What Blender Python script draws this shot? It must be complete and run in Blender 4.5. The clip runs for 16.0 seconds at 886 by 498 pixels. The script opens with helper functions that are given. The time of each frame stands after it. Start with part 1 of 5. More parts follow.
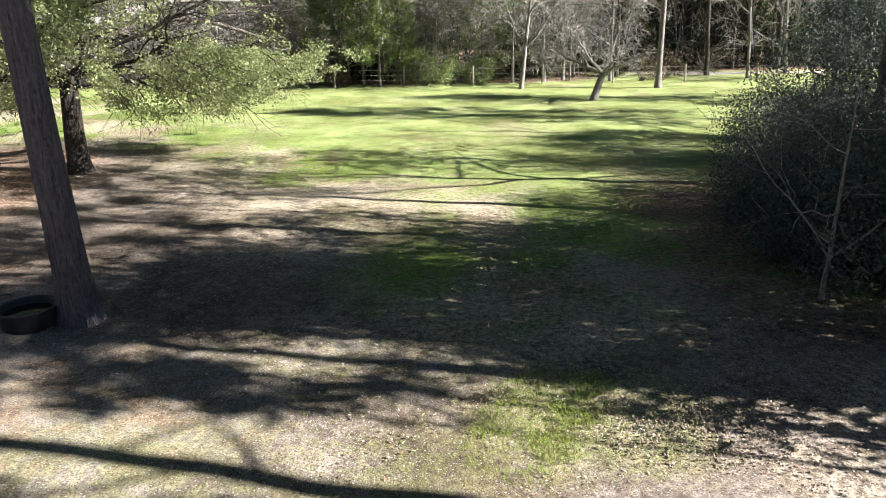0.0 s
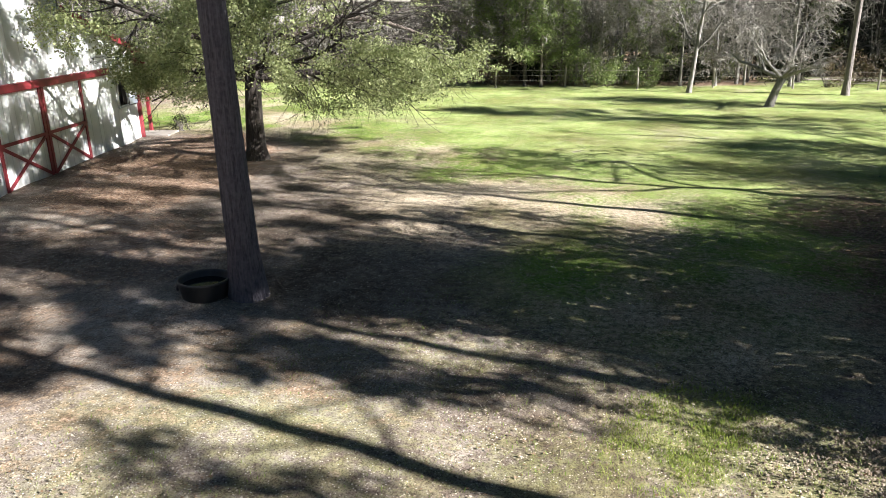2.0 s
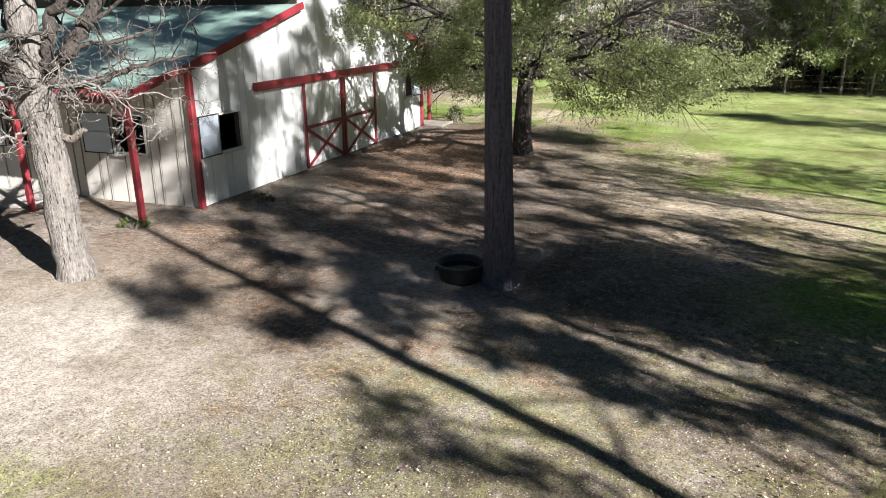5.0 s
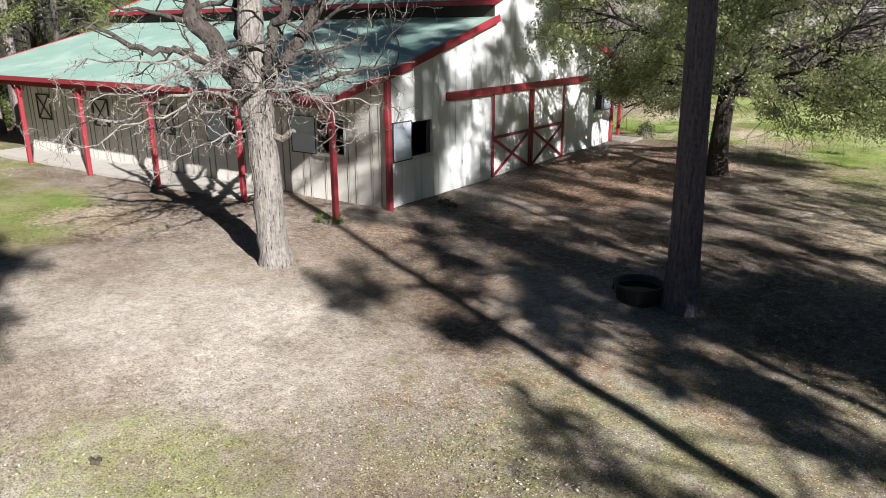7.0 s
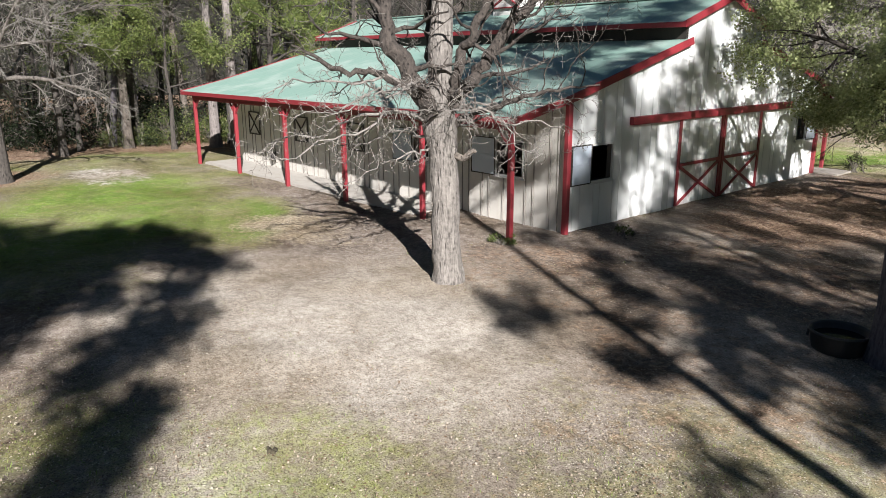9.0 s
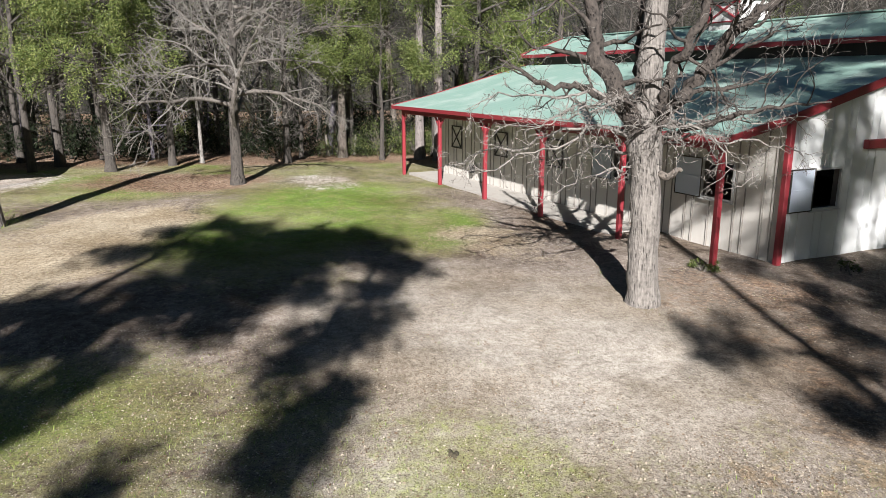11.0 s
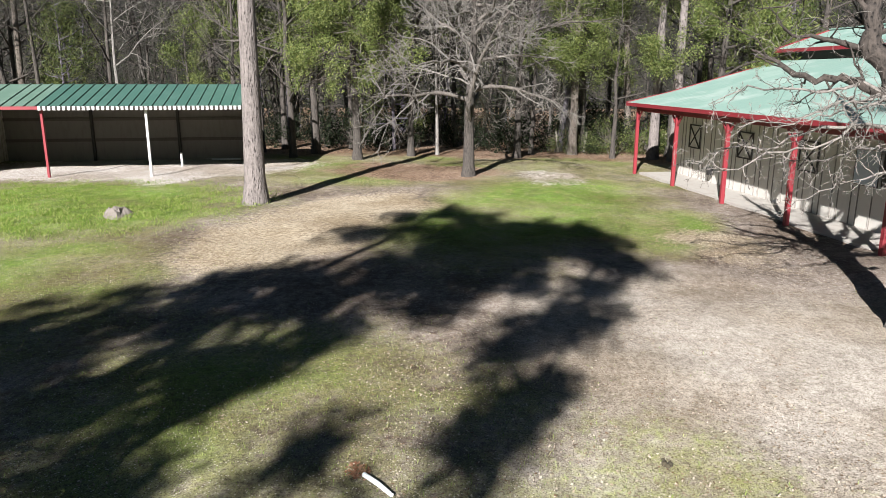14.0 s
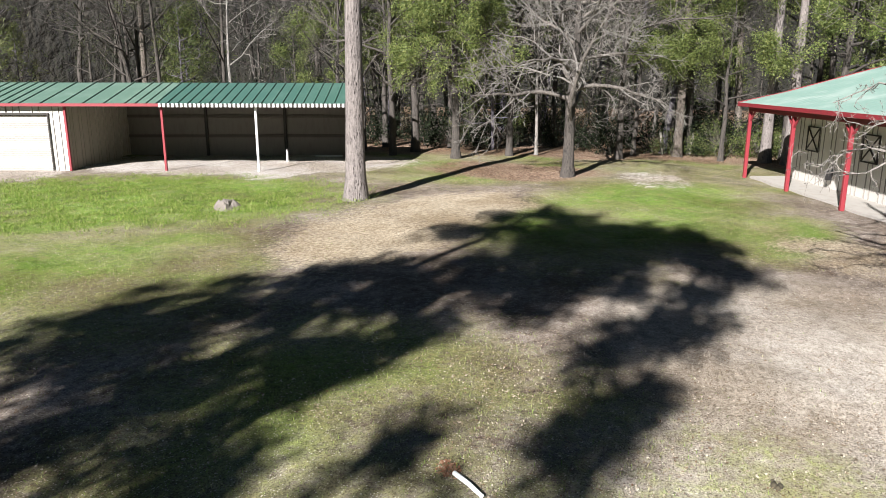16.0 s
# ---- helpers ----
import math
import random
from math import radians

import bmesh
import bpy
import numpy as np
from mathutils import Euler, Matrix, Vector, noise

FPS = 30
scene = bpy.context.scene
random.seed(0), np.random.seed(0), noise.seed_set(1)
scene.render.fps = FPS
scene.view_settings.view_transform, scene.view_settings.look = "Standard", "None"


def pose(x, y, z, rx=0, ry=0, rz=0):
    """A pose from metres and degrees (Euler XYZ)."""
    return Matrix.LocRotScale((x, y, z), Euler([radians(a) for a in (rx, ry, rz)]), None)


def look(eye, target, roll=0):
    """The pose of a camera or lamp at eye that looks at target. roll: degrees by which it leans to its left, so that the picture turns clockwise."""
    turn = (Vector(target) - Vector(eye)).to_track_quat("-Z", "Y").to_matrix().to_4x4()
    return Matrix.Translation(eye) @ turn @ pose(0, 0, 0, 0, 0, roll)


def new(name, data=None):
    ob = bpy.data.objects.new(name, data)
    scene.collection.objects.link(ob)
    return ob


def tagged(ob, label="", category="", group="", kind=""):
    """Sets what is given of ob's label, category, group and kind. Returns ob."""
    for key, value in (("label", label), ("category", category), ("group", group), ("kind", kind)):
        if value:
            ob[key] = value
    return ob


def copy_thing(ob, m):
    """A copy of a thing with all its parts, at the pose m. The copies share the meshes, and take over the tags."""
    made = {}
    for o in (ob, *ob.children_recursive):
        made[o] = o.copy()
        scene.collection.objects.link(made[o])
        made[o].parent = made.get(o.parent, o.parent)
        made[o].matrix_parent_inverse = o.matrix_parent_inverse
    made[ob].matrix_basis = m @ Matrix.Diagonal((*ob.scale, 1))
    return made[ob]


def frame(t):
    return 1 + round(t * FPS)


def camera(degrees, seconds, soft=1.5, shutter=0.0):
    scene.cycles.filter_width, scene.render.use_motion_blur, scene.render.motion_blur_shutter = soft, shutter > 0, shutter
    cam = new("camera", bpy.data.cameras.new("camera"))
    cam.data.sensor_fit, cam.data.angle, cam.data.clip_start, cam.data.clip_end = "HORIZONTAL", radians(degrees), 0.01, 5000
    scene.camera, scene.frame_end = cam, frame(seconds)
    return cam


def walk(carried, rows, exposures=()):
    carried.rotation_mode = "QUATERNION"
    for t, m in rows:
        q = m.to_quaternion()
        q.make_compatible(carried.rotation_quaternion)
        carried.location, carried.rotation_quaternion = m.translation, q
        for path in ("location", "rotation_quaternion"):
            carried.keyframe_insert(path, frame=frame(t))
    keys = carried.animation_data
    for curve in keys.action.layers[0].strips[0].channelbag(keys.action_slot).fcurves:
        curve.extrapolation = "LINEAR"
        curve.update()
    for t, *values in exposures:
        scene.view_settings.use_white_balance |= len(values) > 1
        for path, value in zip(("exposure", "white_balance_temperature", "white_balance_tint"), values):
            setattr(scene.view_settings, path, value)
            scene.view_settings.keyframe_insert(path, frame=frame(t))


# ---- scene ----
cam = camera(63.84, 16.0, 0.82)
PATH = [
    (0, pose(0.206, 0.198, 4.721, 71.849, 0.864, 2.200)),
    (0.5, pose(0.207, 0.192, 4.713, 71.908, 0.888, 5.399)),
    (1, pose(0.219, 0.179, 4.726, 71.952, 0.856, 8.600)),
    (1.5, pose(0.227, 0.166, 4.724, 71.972, 0.756, 11.744)),
    (2, pose(0.240, 0.149, 4.732, 71.996, 0.699, 14.849)),
    (2.5, pose(0.241, 0.136, 4.742, 72.003, 0.632, 17.997)),
    (3, pose(0.245, 0.124, 4.744, 72.016, 0.555, 21.168)),
    (3.5, pose(0.242, 0.123, 4.742, 72.036, 0.457, 24.768)),
    (4, pose(0.237, 0.095, 4.746, 72.010, 0.427, 28.460)),
    (6.5, pose(0.239, 0.058, 4.721, 72.764, 0.260, 47.116)),
    (7, pose(0.217, 0.064, 4.711, 73.150, 0.145, 50.781)),
    (7.5, pose(0.205, 0.072, 4.705, 73.508, 0.210, 54.369)),
    (8, pose(0.176, 0.084, 4.683, 73.945, 0.181, 57.900)),
    (8.5, pose(0.159, 0.094, 4.680, 74.445, 0.173, 61.435)),
    (9, pose(0.145, 0.087, 4.671, 75.032, 0.171, 65.038)),
    (9.5, pose(0.133, 0.088, 4.649, 75.627, 0.104, 69.150)),
    (10, pose(0.084, 0.071, 4.618, 76.118, 0.048, 73.210)),
    (12.5, pose(0.073, 0.031, 4.549, 76.297, -0.058, 90.687)),
    (13, pose(0.093, 0.027, 4.521, 76.295, -0.131, 93.787)),
    (13.5, pose(0.078, 0.034, 4.492, 76.308, -0.121, 96.949)),
    (14, pose(0.044, 0.019, 4.462, 76.339, -0.111, 98.949)),
    (14.5, pose(0.019, -0.013, 4.453, 76.346, -0.098, 100.569)),
    (15, pose(0.004, -0.035, 4.447, 76.326, -0.075, 102.347)),
    (15.5, pose(-0.033, -0.036, 4.417, 76.341, -0.155, 104.457)),
    (16, pose(-0.064, -0.048, 4.400, 76.340, -0.112, 106.763)),
]
walk(cam, PATH, ((0.0, 2.22), (2.0, 2.12), (4.0, 1.85), (7.0, 1.46), (10.0, 1.36), (16.0, 1.52)))

# ---- sky and sun ----
SUN_AZ, SUN_EL = radians(-10.5), radians(29.0)
world = bpy.data.worlds.new("sky")
scene.world = world
world.use_nodes = True
wn = world.node_tree.nodes
sky = wn.new("ShaderNodeTexSky")
sky.sky_type, sky.sun_disc = "NISHITA", False
sky.sun_elevation, sky.sun_rotation = SUN_EL, radians(90) - SUN_AZ
sky.ozone_density, sky.dust_density, sky.air_density = 6.0, 0.2, 1.3
world.node_tree.links.new(sky.outputs[0], wn["Background"].inputs[0])
wn["Background"].inputs[1].default_value = 0.0125
lamp = bpy.data.lights.new("sun", "SUN")
lamp.energy, lamp.angle, lamp.color = 5.0, radians(0.5), (1.0, 0.962, 0.957)
sun = new("sun", lamp)
sun.matrix_world = look((60 * math.cos(SUN_AZ), 60 * math.sin(SUN_AZ), 60 * math.tan(SUN_EL)), (0, 0, 0))


# ---- materials ----
class Nodes:
    """A small builder for one node material."""

    def __init__(self, name, rough=0.8, metal=0.0):
        self.mat = bpy.data.materials.new(name)
        self.mat.use_nodes = True
        self.t = self.mat.node_tree
        self.bsdf = self.t.nodes["Principled BSDF"]
        self.bsdf.inputs["Roughness"].default_value = rough
        self.bsdf.inputs["Metallic"].default_value = metal
        self.coord = self.t.nodes.new("ShaderNodeTexCoord").outputs["Object"]
        self.mat.diffuse_color = (0.5, 0.5, 0.5, 1)

    def put(self, socket, value):
        if hasattr(value, "is_linked"):
            self.t.links.new(value, socket)
        else:
            socket.default_value = value

    def stretch(self, sx, sy, sz, source=None):
        n = self.t.nodes.new("ShaderNodeMapping")
        n.inputs["Scale"].default_value = (sx, sy, sz)
        self.put(n.inputs["Vector"], source or self.coord)
        return n.outputs[0]

    def noise(self, scale, detail=4.0, vector=None, rough=0.6):
        n = self.t.nodes.new("ShaderNodeTexNoise")
        n.inputs["Scale"].default_value, n.inputs["Detail"].default_value, n.inputs["Roughness"].default_value = scale, detail, rough
        self.put(n.inputs["Vector"], vector or self.coord)
        return n.outputs["Fac"]

    def voronoi(self, scale, vector=None):
        n = self.t.nodes.new("ShaderNodeTexVoronoi")
        n.inputs["Scale"].default_value = scale
        self.put(n.inputs["Vector"], vector or self.coord)
        return n.outputs["Distance"]

    def ramp(self, fac, *stops):
        n = self.t.nodes.new("ShaderNodeValToRGB")
        while len(n.color_ramp.elements) < len(stops):
            n.color_ramp.elements.new(0.5)
        for el, (p, c) in zip(n.color_ramp.elements, stops):
            el.position = p
            el.color = (*c, 1) if isinstance(c, tuple) else (c, c, c, 1)
        self.put(n.inputs[0], fac)
        return n.outputs[0]

    def mix(self, fac, a, b, blend="MIX"):
        n = self.t.nodes.new("ShaderNodeMix")
        n.data_type, n.blend_type = "RGBA", blend
        self.put(n.inputs[0], fac)
        for s, v in ((n.inputs[6], a), (n.inputs[7], b)):
            self.put(s, (*v, 1) if isinstance(v, tuple) else v)
        return n.outputs[2]

    def math(self, op, a, b=0.0):
        n = self.t.nodes.new("ShaderNodeMath")
        n.operation = op
        self.put(n.inputs[0], a)
        self.put(n.inputs[1], b)
        return n.outputs[0]

    def attr(self, name):
        n = self.t.nodes.new("ShaderNodeAttribute")
        n.attribute_name = name
        return n.outputs["Fac"]

    def island(self):
        return self.t.nodes.new("ShaderNodeNewGeometry").outputs["Random Per Island"]

    def chance(self):
        return self.t.nodes.new("ShaderNodeObjectInfo").outputs["Random"]

    def done(self, colour, bump=None, strength=0.4, dist=0.02, rough=None):
        self.put(self.bsdf.inputs["Base Color"], (*colour, 1) if isinstance(colour, tuple) else colour)
        if bump is not None:
            n = self.t.nodes.new("ShaderNodeBump")
            n.inputs["Strength"].default_value, n.inputs["Distance"].default_value = strength, dist
            self.put(n.inputs["Height"], bump)
            self.t.links.new(n.outputs[0], self.bsdf.inputs["Normal"])
        if rough is not None:
            self.put(self.bsdf.inputs["Roughness"], rough)
        return self.mat


def bark(name, dark, light, sx=9.0, sz=1.6):
    k = Nodes(name, 0.95)
    v = k.stretch(sx, sx, sz)
    plates = k.noise(1.3, 6, v)
    fine = k.noise(14, 4)
    c = k.ramp(plates, (0.3, dark), (0.72, light))
    c = k.mix(k.ramp(fine, (0.35, 0.0), (0.75, 0.5)), c, tuple(min(1, x * 1.3) for x in light))
    crack = k.ramp(k.voronoi(1.5, k.stretch(sx, sx, sz * 1.5)), (0.05, 1.0), (0.3, 0.0))
    c = k.mix(k.math("MULTIPLY", crack, 0.6), c, tuple(x * 0.6 for x in dark))
    return k.done(c, k.math("SUBTRACT", k.math("ADD", plates, k.math("MULTIPLY", fine, 0.3)), k.math("MULTIPLY", crack, 0.6)), 1.0, 0.08)


def foliage(name, a, b, c3, gloss=0.55, thinness=0.2):
    k = Nodes(name, gloss)
    col = k.ramp(k.island(), (0.0, a), (0.55, b), (1.0, c3))
    col = k.mix(k.ramp(k.chance(), (0.0, 0.0), (1.0, 0.35)), col, tuple(x * 0.6 for x in b))
    k.bsdf.inputs["Specular IOR Level"].default_value = 0.3 if gloss < 0.6 else 0.1
    thin = k.t.nodes.new("ShaderNodeBsdfTranslucent")
    k.put(thin.inputs["Color"], col)
    both = k.t.nodes.new("ShaderNodeMixShader")
    both.inputs[0].default_value = thinness
    m = k.done(col)
    out = k.t.nodes["Material Output"]
    k.t.links.new(k.bsdf.outputs[0], both.inputs[1])
    k.t.links.new(thin.outputs[0], both.inputs[2])
    k.t.links.new(both.outputs[0], out.inputs[0])
    return m


def painted(name, colour, wear, rough=0.55, scale=6.0, amount=0.5):
    k = Nodes(name, rough)
    streak = k.noise(scale, 5, k.stretch(1, 1, 0.25))
    fine = k.noise(scale * 9, 3)
    c = k.mix(k.ramp(streak, (0.48, 0.0), (0.8, amount)), colour, wear)
    c = k.mix(k.ramp(fine, (0.55, 0.0), (0.8, 0.3)), c, wear)
    return k.done(c, fine, 0.15, 0.005)


def ground_material():
    """Sand, turf, straw, leaf litter and gravel, laid out by the sheet's own patches, with flecks and crumbs."""
    k = Nodes("ground", 0.97)
    k.bsdf.inputs["Specular IOR Level"].default_value = 0.12
    big, mid, patchy = k.noise(0.23, 5), k.noise(0.8, 8, None, 0.66), k.noise(2.1, 9, None, 0.72)
    fine, grit = k.noise(9, 6, None, 0.75), k.noise(38, 4, None, 0.8)
    sand = k.ramp(mid, (0.34, (0.15, 0.12, 0.097)), (0.5, (0.25, 0.21, 0.175)), (0.66, (0.39, 0.34, 0.295)))
    sand = k.mix(k.ramp(patchy, (0.5, 0.0), (0.7, 0.6)), sand, (0.165, 0.13, 0.10))
    spots = k.noise(5.2, 7, None, 0.7)
    sand = k.mix(k.ramp(spots, (0.53, 0.0), (0.62, 0.6)), sand, (0.43, 0.385, 0.34))
    sand = k.mix(k.ramp(spots, (0.36, 0.65), (0.45, 0.0)), sand, (0.125, 0.088, 0.073))
    sand = k.mix(k.math("MULTIPLY", k.attr("pale"), k.ramp(patchy, (0.34, 0.88), (0.68, 0.4))), sand, (0.61, 0.565, 0.49))
    turf = k.ramp(mid, (0.3, (0.17, 0.22, 0.05)), (0.55, (0.26, 0.29, 0.10)), (0.75, (0.36, 0.345, 0.18)))
    turf = k.mix(k.ramp(patchy, (0.48, 0.0), (0.64, 0.7)), turf, (0.31, 0.265, 0.165))
    lush = k.ramp(mid, (0.3, (0.10, 0.22, 0.022)), (0.55, (0.19, 0.335, 0.045)), (0.78, (0.31, 0.38, 0.10)))
    lush = k.mix(k.ramp(patchy, (0.47, 0.0), (0.62, 0.75)), lush, (0.085, 0.16, 0.022))
    lush = k.mix(k.ramp(k.noise(1.3, 8, k.stretch(1.0, 1.0, 1.0), 0.75), (0.52, 0.0), (0.62, 0.55)), lush, (0.34, 0.30, 0.15))
    turf = k.mix(k.ramp(k.attr("grass"), (0.6, 0.0), (0.92, 0.9)), turf, lush)
    turf = k.mix(k.ramp(fine, (0.46, 0.0), (0.62, 0.35)), turf, (0.27, 0.235, 0.12))
    turf = k.mix(k.math("MULTIPLY", k.attr("pale"), k.ramp(mid, (0.35, 0.25), (0.65, 0.9))), turf, (0.45, 0.505, 0.215))
    straw = k.mix(k.ramp(patchy, (0.42, 0.0), (0.62, 0.8)), k.ramp(fine, (0.32, (0.34, 0.28, 0.195)), (0.5, (0.50, 0.43, 0.315)), (0.68, (0.62, 0.55, 0.425))), (0.40, 0.335, 0.24))
    litter = k.ramp(fine, (0.36, (0.09, 0.054, 0.039)), (0.5, (0.25, 0.168, 0.116)), (0.64, (0.45, 0.34, 0.25)))
    gravel = k.ramp(fine, (0.38, (0.42, 0.385, 0.35)), (0.62, (0.64, 0.60, 0.56)))

    def edge(name, soft=0.2):
        a = k.math("ADD", k.attr(name), k.math("MULTIPLY", k.math("SUBTRACT", fine, 0.5), 1.4))
        a = k.math("ADD", a, k.math("MULTIPLY", k.math("SUBTRACT", patchy, 0.5), 1.5))
        return k.ramp(a, (0.5 - soft, 0.0), (0.5 + soft, 1.0))

    c = k.mix(edge("grass", 0.3), sand, turf)
    c = k.mix(edge("straw"), c, straw)
    c = k.mix(edge("litter"), c, litter)
    c = k.mix(edge("gravel", 0.15), c, gravel)
    # grain: every speck between blades and crumbs
    c = k.mix(1.0, c, k.ramp(fine, (0.34, (0.60, 0.58, 0.55)), (0.52, (0.97, 0.97, 0.97)), (0.62, (1.06, 1.06, 1.06))), "MULTIPLY")
    c = k.mix(1.0, c, k.ramp(grit, (0.38, (0.36, 0.335, 0.31)), (0.53, (1.02, 1.02, 1.02))), "MULTIPLY")
    # pale and dark flecks: bits of leaf, bark and wood
    for scale, reach, colour, share in ((11, 0.13, (0.62, 0.57, 0.49), 0.66), (16, 0.18, (0.10, 0.07, 0.05), 0.6), (26, 0.22, (0.62, 0.58, 0.51), 0.5), (33, 0.24, (0.07, 0.05, 0.035), 0.52)):
        n = k.t.nodes.new("ShaderNodeTexVoronoi")
        n.inputs["Scale"].default_value = scale
        k.put(n.inputs["Vector"], k.stretch(1, 1, 0.2))
        pick = k.math("GREATER_THAN", n.outputs["Color"], share)
        near = k.ramp(n.outputs["Distance"], (reach * 0.8, 1.0), (reach * 1.1, 0.0))
        c = k.mix(k.math("MULTIPLY", k.math("MULTIPLY", near, pick), 0.85), c, colour)
    c = k.mix(k.ramp(big, (0.42, 0.0), (0.62, 0.85)), c, k.mix(1.0, c, (0.62, 0.57, 0.50), "MULTIPLY"))
    h = k.math("ADD", k.math("ADD", fine, k.math("MULTIPLY", grit, 0.6)), k.math("MULTIPLY", patchy, 0.8))
    return k.done(c, h, 0.6, 0.035)


M_GROUND = ground_material()
M_PINE_BARK = bark("pine_bark", (0.032, 0.030, 0.042), (0.165, 0.148, 0.172), 19, 1.5)
M_PALE_BARK = bark("pale_pine_bark", (0.065, 0.056, 0.052), (0.215, 0.19, 0.176))
M_GREY_BARK = bark("grey_bark", (0.055, 0.05, 0.046), (0.28, 0.265, 0.24), 9, 1.3)
M_HARD_BARK = bark("furrowed_grey_bark", (0.06, 0.052, 0.046), (0.25, 0.23, 0.205), 15, 1.3)
M_OAK_BARK = bark("oak_bark", (0.014, 0.011, 0.009), (0.045, 0.037, 0.03))
M_LIMB_BARK = bark("limb_bark", (0.028, 0.023, 0.019), (0.17, 0.145, 0.12), 9, 4.0)
M_BOUGH_BARK = bark("bough_bark", (0.013, 0.011, 0.009), (0.075, 0.062, 0.052), 9, 4.0)
M_DARK_BARK = bark("dark_bark", (0.018, 0.016, 0.014), (0.078, 0.068, 0.058))
M_TWIG = bark("pale_twig", (0.13, 0.12, 0.108), (0.32, 0.30, 0.27))
M_DROOP = bark("drooping_twig", (0.085, 0.078, 0.07), (0.25, 0.23, 0.205))
M_MID_TWIG = bark("mid_twig", (0.07, 0.065, 0.058), (0.215, 0.20, 0.18))
M_WOODS_TWIG = bark("dark_twig", (0.018, 0.016, 0.014), (0.085, 0.077, 0.068))
M_WOOD_TWIG = bark("brown_twig", (0.045, 0.04, 0.035), (0.16, 0.142, 0.124))
M_LEAF_OAK = foliage("oak_leaf", (0.21, 0.25, 0.10), (0.36, 0.41, 0.185), (0.50, 0.54, 0.29), 0.4, 0.5)
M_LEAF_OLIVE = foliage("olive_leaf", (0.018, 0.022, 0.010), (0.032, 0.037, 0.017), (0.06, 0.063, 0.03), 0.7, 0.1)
# understorey leaf with the deep shade of the woods put into its colour
M_LEAF_SHADED = foliage("shaded_leaf", (0.009, 0.013, 0.008), (0.016, 0.023, 0.011), (0.026, 0.032, 0.016), 0.85, 0.05)
M_THICKET = foliage("thicket_leaf", (0.055, 0.075, 0.07), (0.105, 0.13, 0.115), (0.16, 0.185, 0.155), 0.55, 0.3)
M_NEEDLE = foliage("pine_needle", (0.04, 0.07, 0.016), (0.092, 0.118, 0.034), (0.19, 0.205, 0.07), 0.5, 0.3)
M_YELLOW = foliage("yellow_green_leaf", (0.062, 0.094, 0.024), (0.135, 0.172, 0.048), (0.25, 0.275, 0.095), 0.5, 0.35)
M_YOUNG = foliage("young_needle", (0.10, 0.15, 0.04), (0.19, 0.25, 0.08), (0.29, 0.34, 0.13), 0.55, 0.3)
M_BRUSH = foliage("brown_brush", (0.08, 0.055, 0.035), (0.15, 0.11, 0.07), (0.11, 0.12, 0.04))
M_WHITE = painted("white_sheet", (0.64, 0.655, 0.645), (0.48, 0.465, 0.435), 0.5, 3.0, 0.35)
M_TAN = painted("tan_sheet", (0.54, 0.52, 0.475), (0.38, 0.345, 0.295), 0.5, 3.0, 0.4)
# rib flanks, darker than the flats between them
M_RIB = painted("dark_rib", (0.17, 0.155, 0.135), (0.10, 0.09, 0.075), 0.6)
M_WHITE_RIB = painted("white_rib", (0.57, 0.58, 0.57), (0.38, 0.36, 0.33), 0.6)
M_RED = painted("red_paint", (0.21, 0.022, 0.03), (0.11, 0.022, 0.024), 0.5, 4.0, 0.6)
M_ROOF = painted("pale_green_roof", (0.20, 0.315, 0.27), (0.37, 0.45, 0.41), 0.5, 0.7, 0.95)
M_SHED_ROOF = painted("green_roof", (0.048, 0.115, 0.09), (0.10, 0.18, 0.145), 0.4, 1.2, 0.6)
M_MINT_ROOF = painted("mid_green_roof", (0.095, 0.165, 0.125), (0.19, 0.26, 0.215), 0.45, 1.2, 0.6)
M_SHUTTER = painted("shutter_paint", (0.47, 0.53, 0.60), (0.36, 0.39, 0.43), 0.5, 4.0, 0.3)
M_DARK = painted("dark_timber", (0.03, 0.026, 0.022), (0.06, 0.05, 0.04), 0.8)
# indoor shade is put into this dark tone of linings, floor and girts
M_INSIDE = painted("shaded_interior", (0.10, 0.085, 0.072), (0.055, 0.045, 0.038), 0.9)
M_BACK_SHADE = painted("shaded_back_sheet", (0.17, 0.15, 0.13), (0.10, 0.085, 0.072), 0.8)
M_TAN_SHADE = painted("shaded_tan_sheet", (0.33, 0.29, 0.24), (0.22, 0.19, 0.155), 0.6)
M_TAN_SHADE_RIB = painted("shaded_tan_rib", (0.25, 0.22, 0.18), (0.17, 0.145, 0.12), 0.6)
M_CREAM = painted("cream_sheet", (0.42, 0.405, 0.37), (0.36, 0.34, 0.30), 0.5)
M_CONCRETE = painted("concrete", (0.36, 0.34, 0.305), (0.24, 0.21, 0.18), 0.9, 2.5, 0.6)
M_RUBBER = painted("black_rubber", (0.022, 0.021, 0.022), (0.06, 0.055, 0.05), 0.6)
M_WATER = Nodes("tub_water", 0.08).done((0.012, 0.012, 0.01))
M_POST = painted("weathered_post", (0.28, 0.255, 0.22), (0.16, 0.14, 0.12), 0.9)
M_PIPE = painted("white_pipe", (0.78, 0.80, 0.79), (0.5, 0.6, 0.58), 0.4)
M_STUMP = painted("stump_wood", (0.17, 0.15, 0.13), (0.08, 0.07, 0.06), 0.95, 8)
M_CHALK = painted("white_steel", (0.52, 0.52, 0.505), (0.5, 0.48, 0.44), 0.5)


# ---- mesh helpers ----
class Build:
    """Collects the faces of one mesh."""

    def __init__(self):
        self.v, self.f, self.slot = [], [], {}

    def quad(self, *pts, slot=0):
        n = len(self.v)
        if slot:
            self.slot[len(self.f)] = slot
        self.v += [tuple(p) for p in pts]
        self.f.append(tuple(range(n, n + len(pts))))

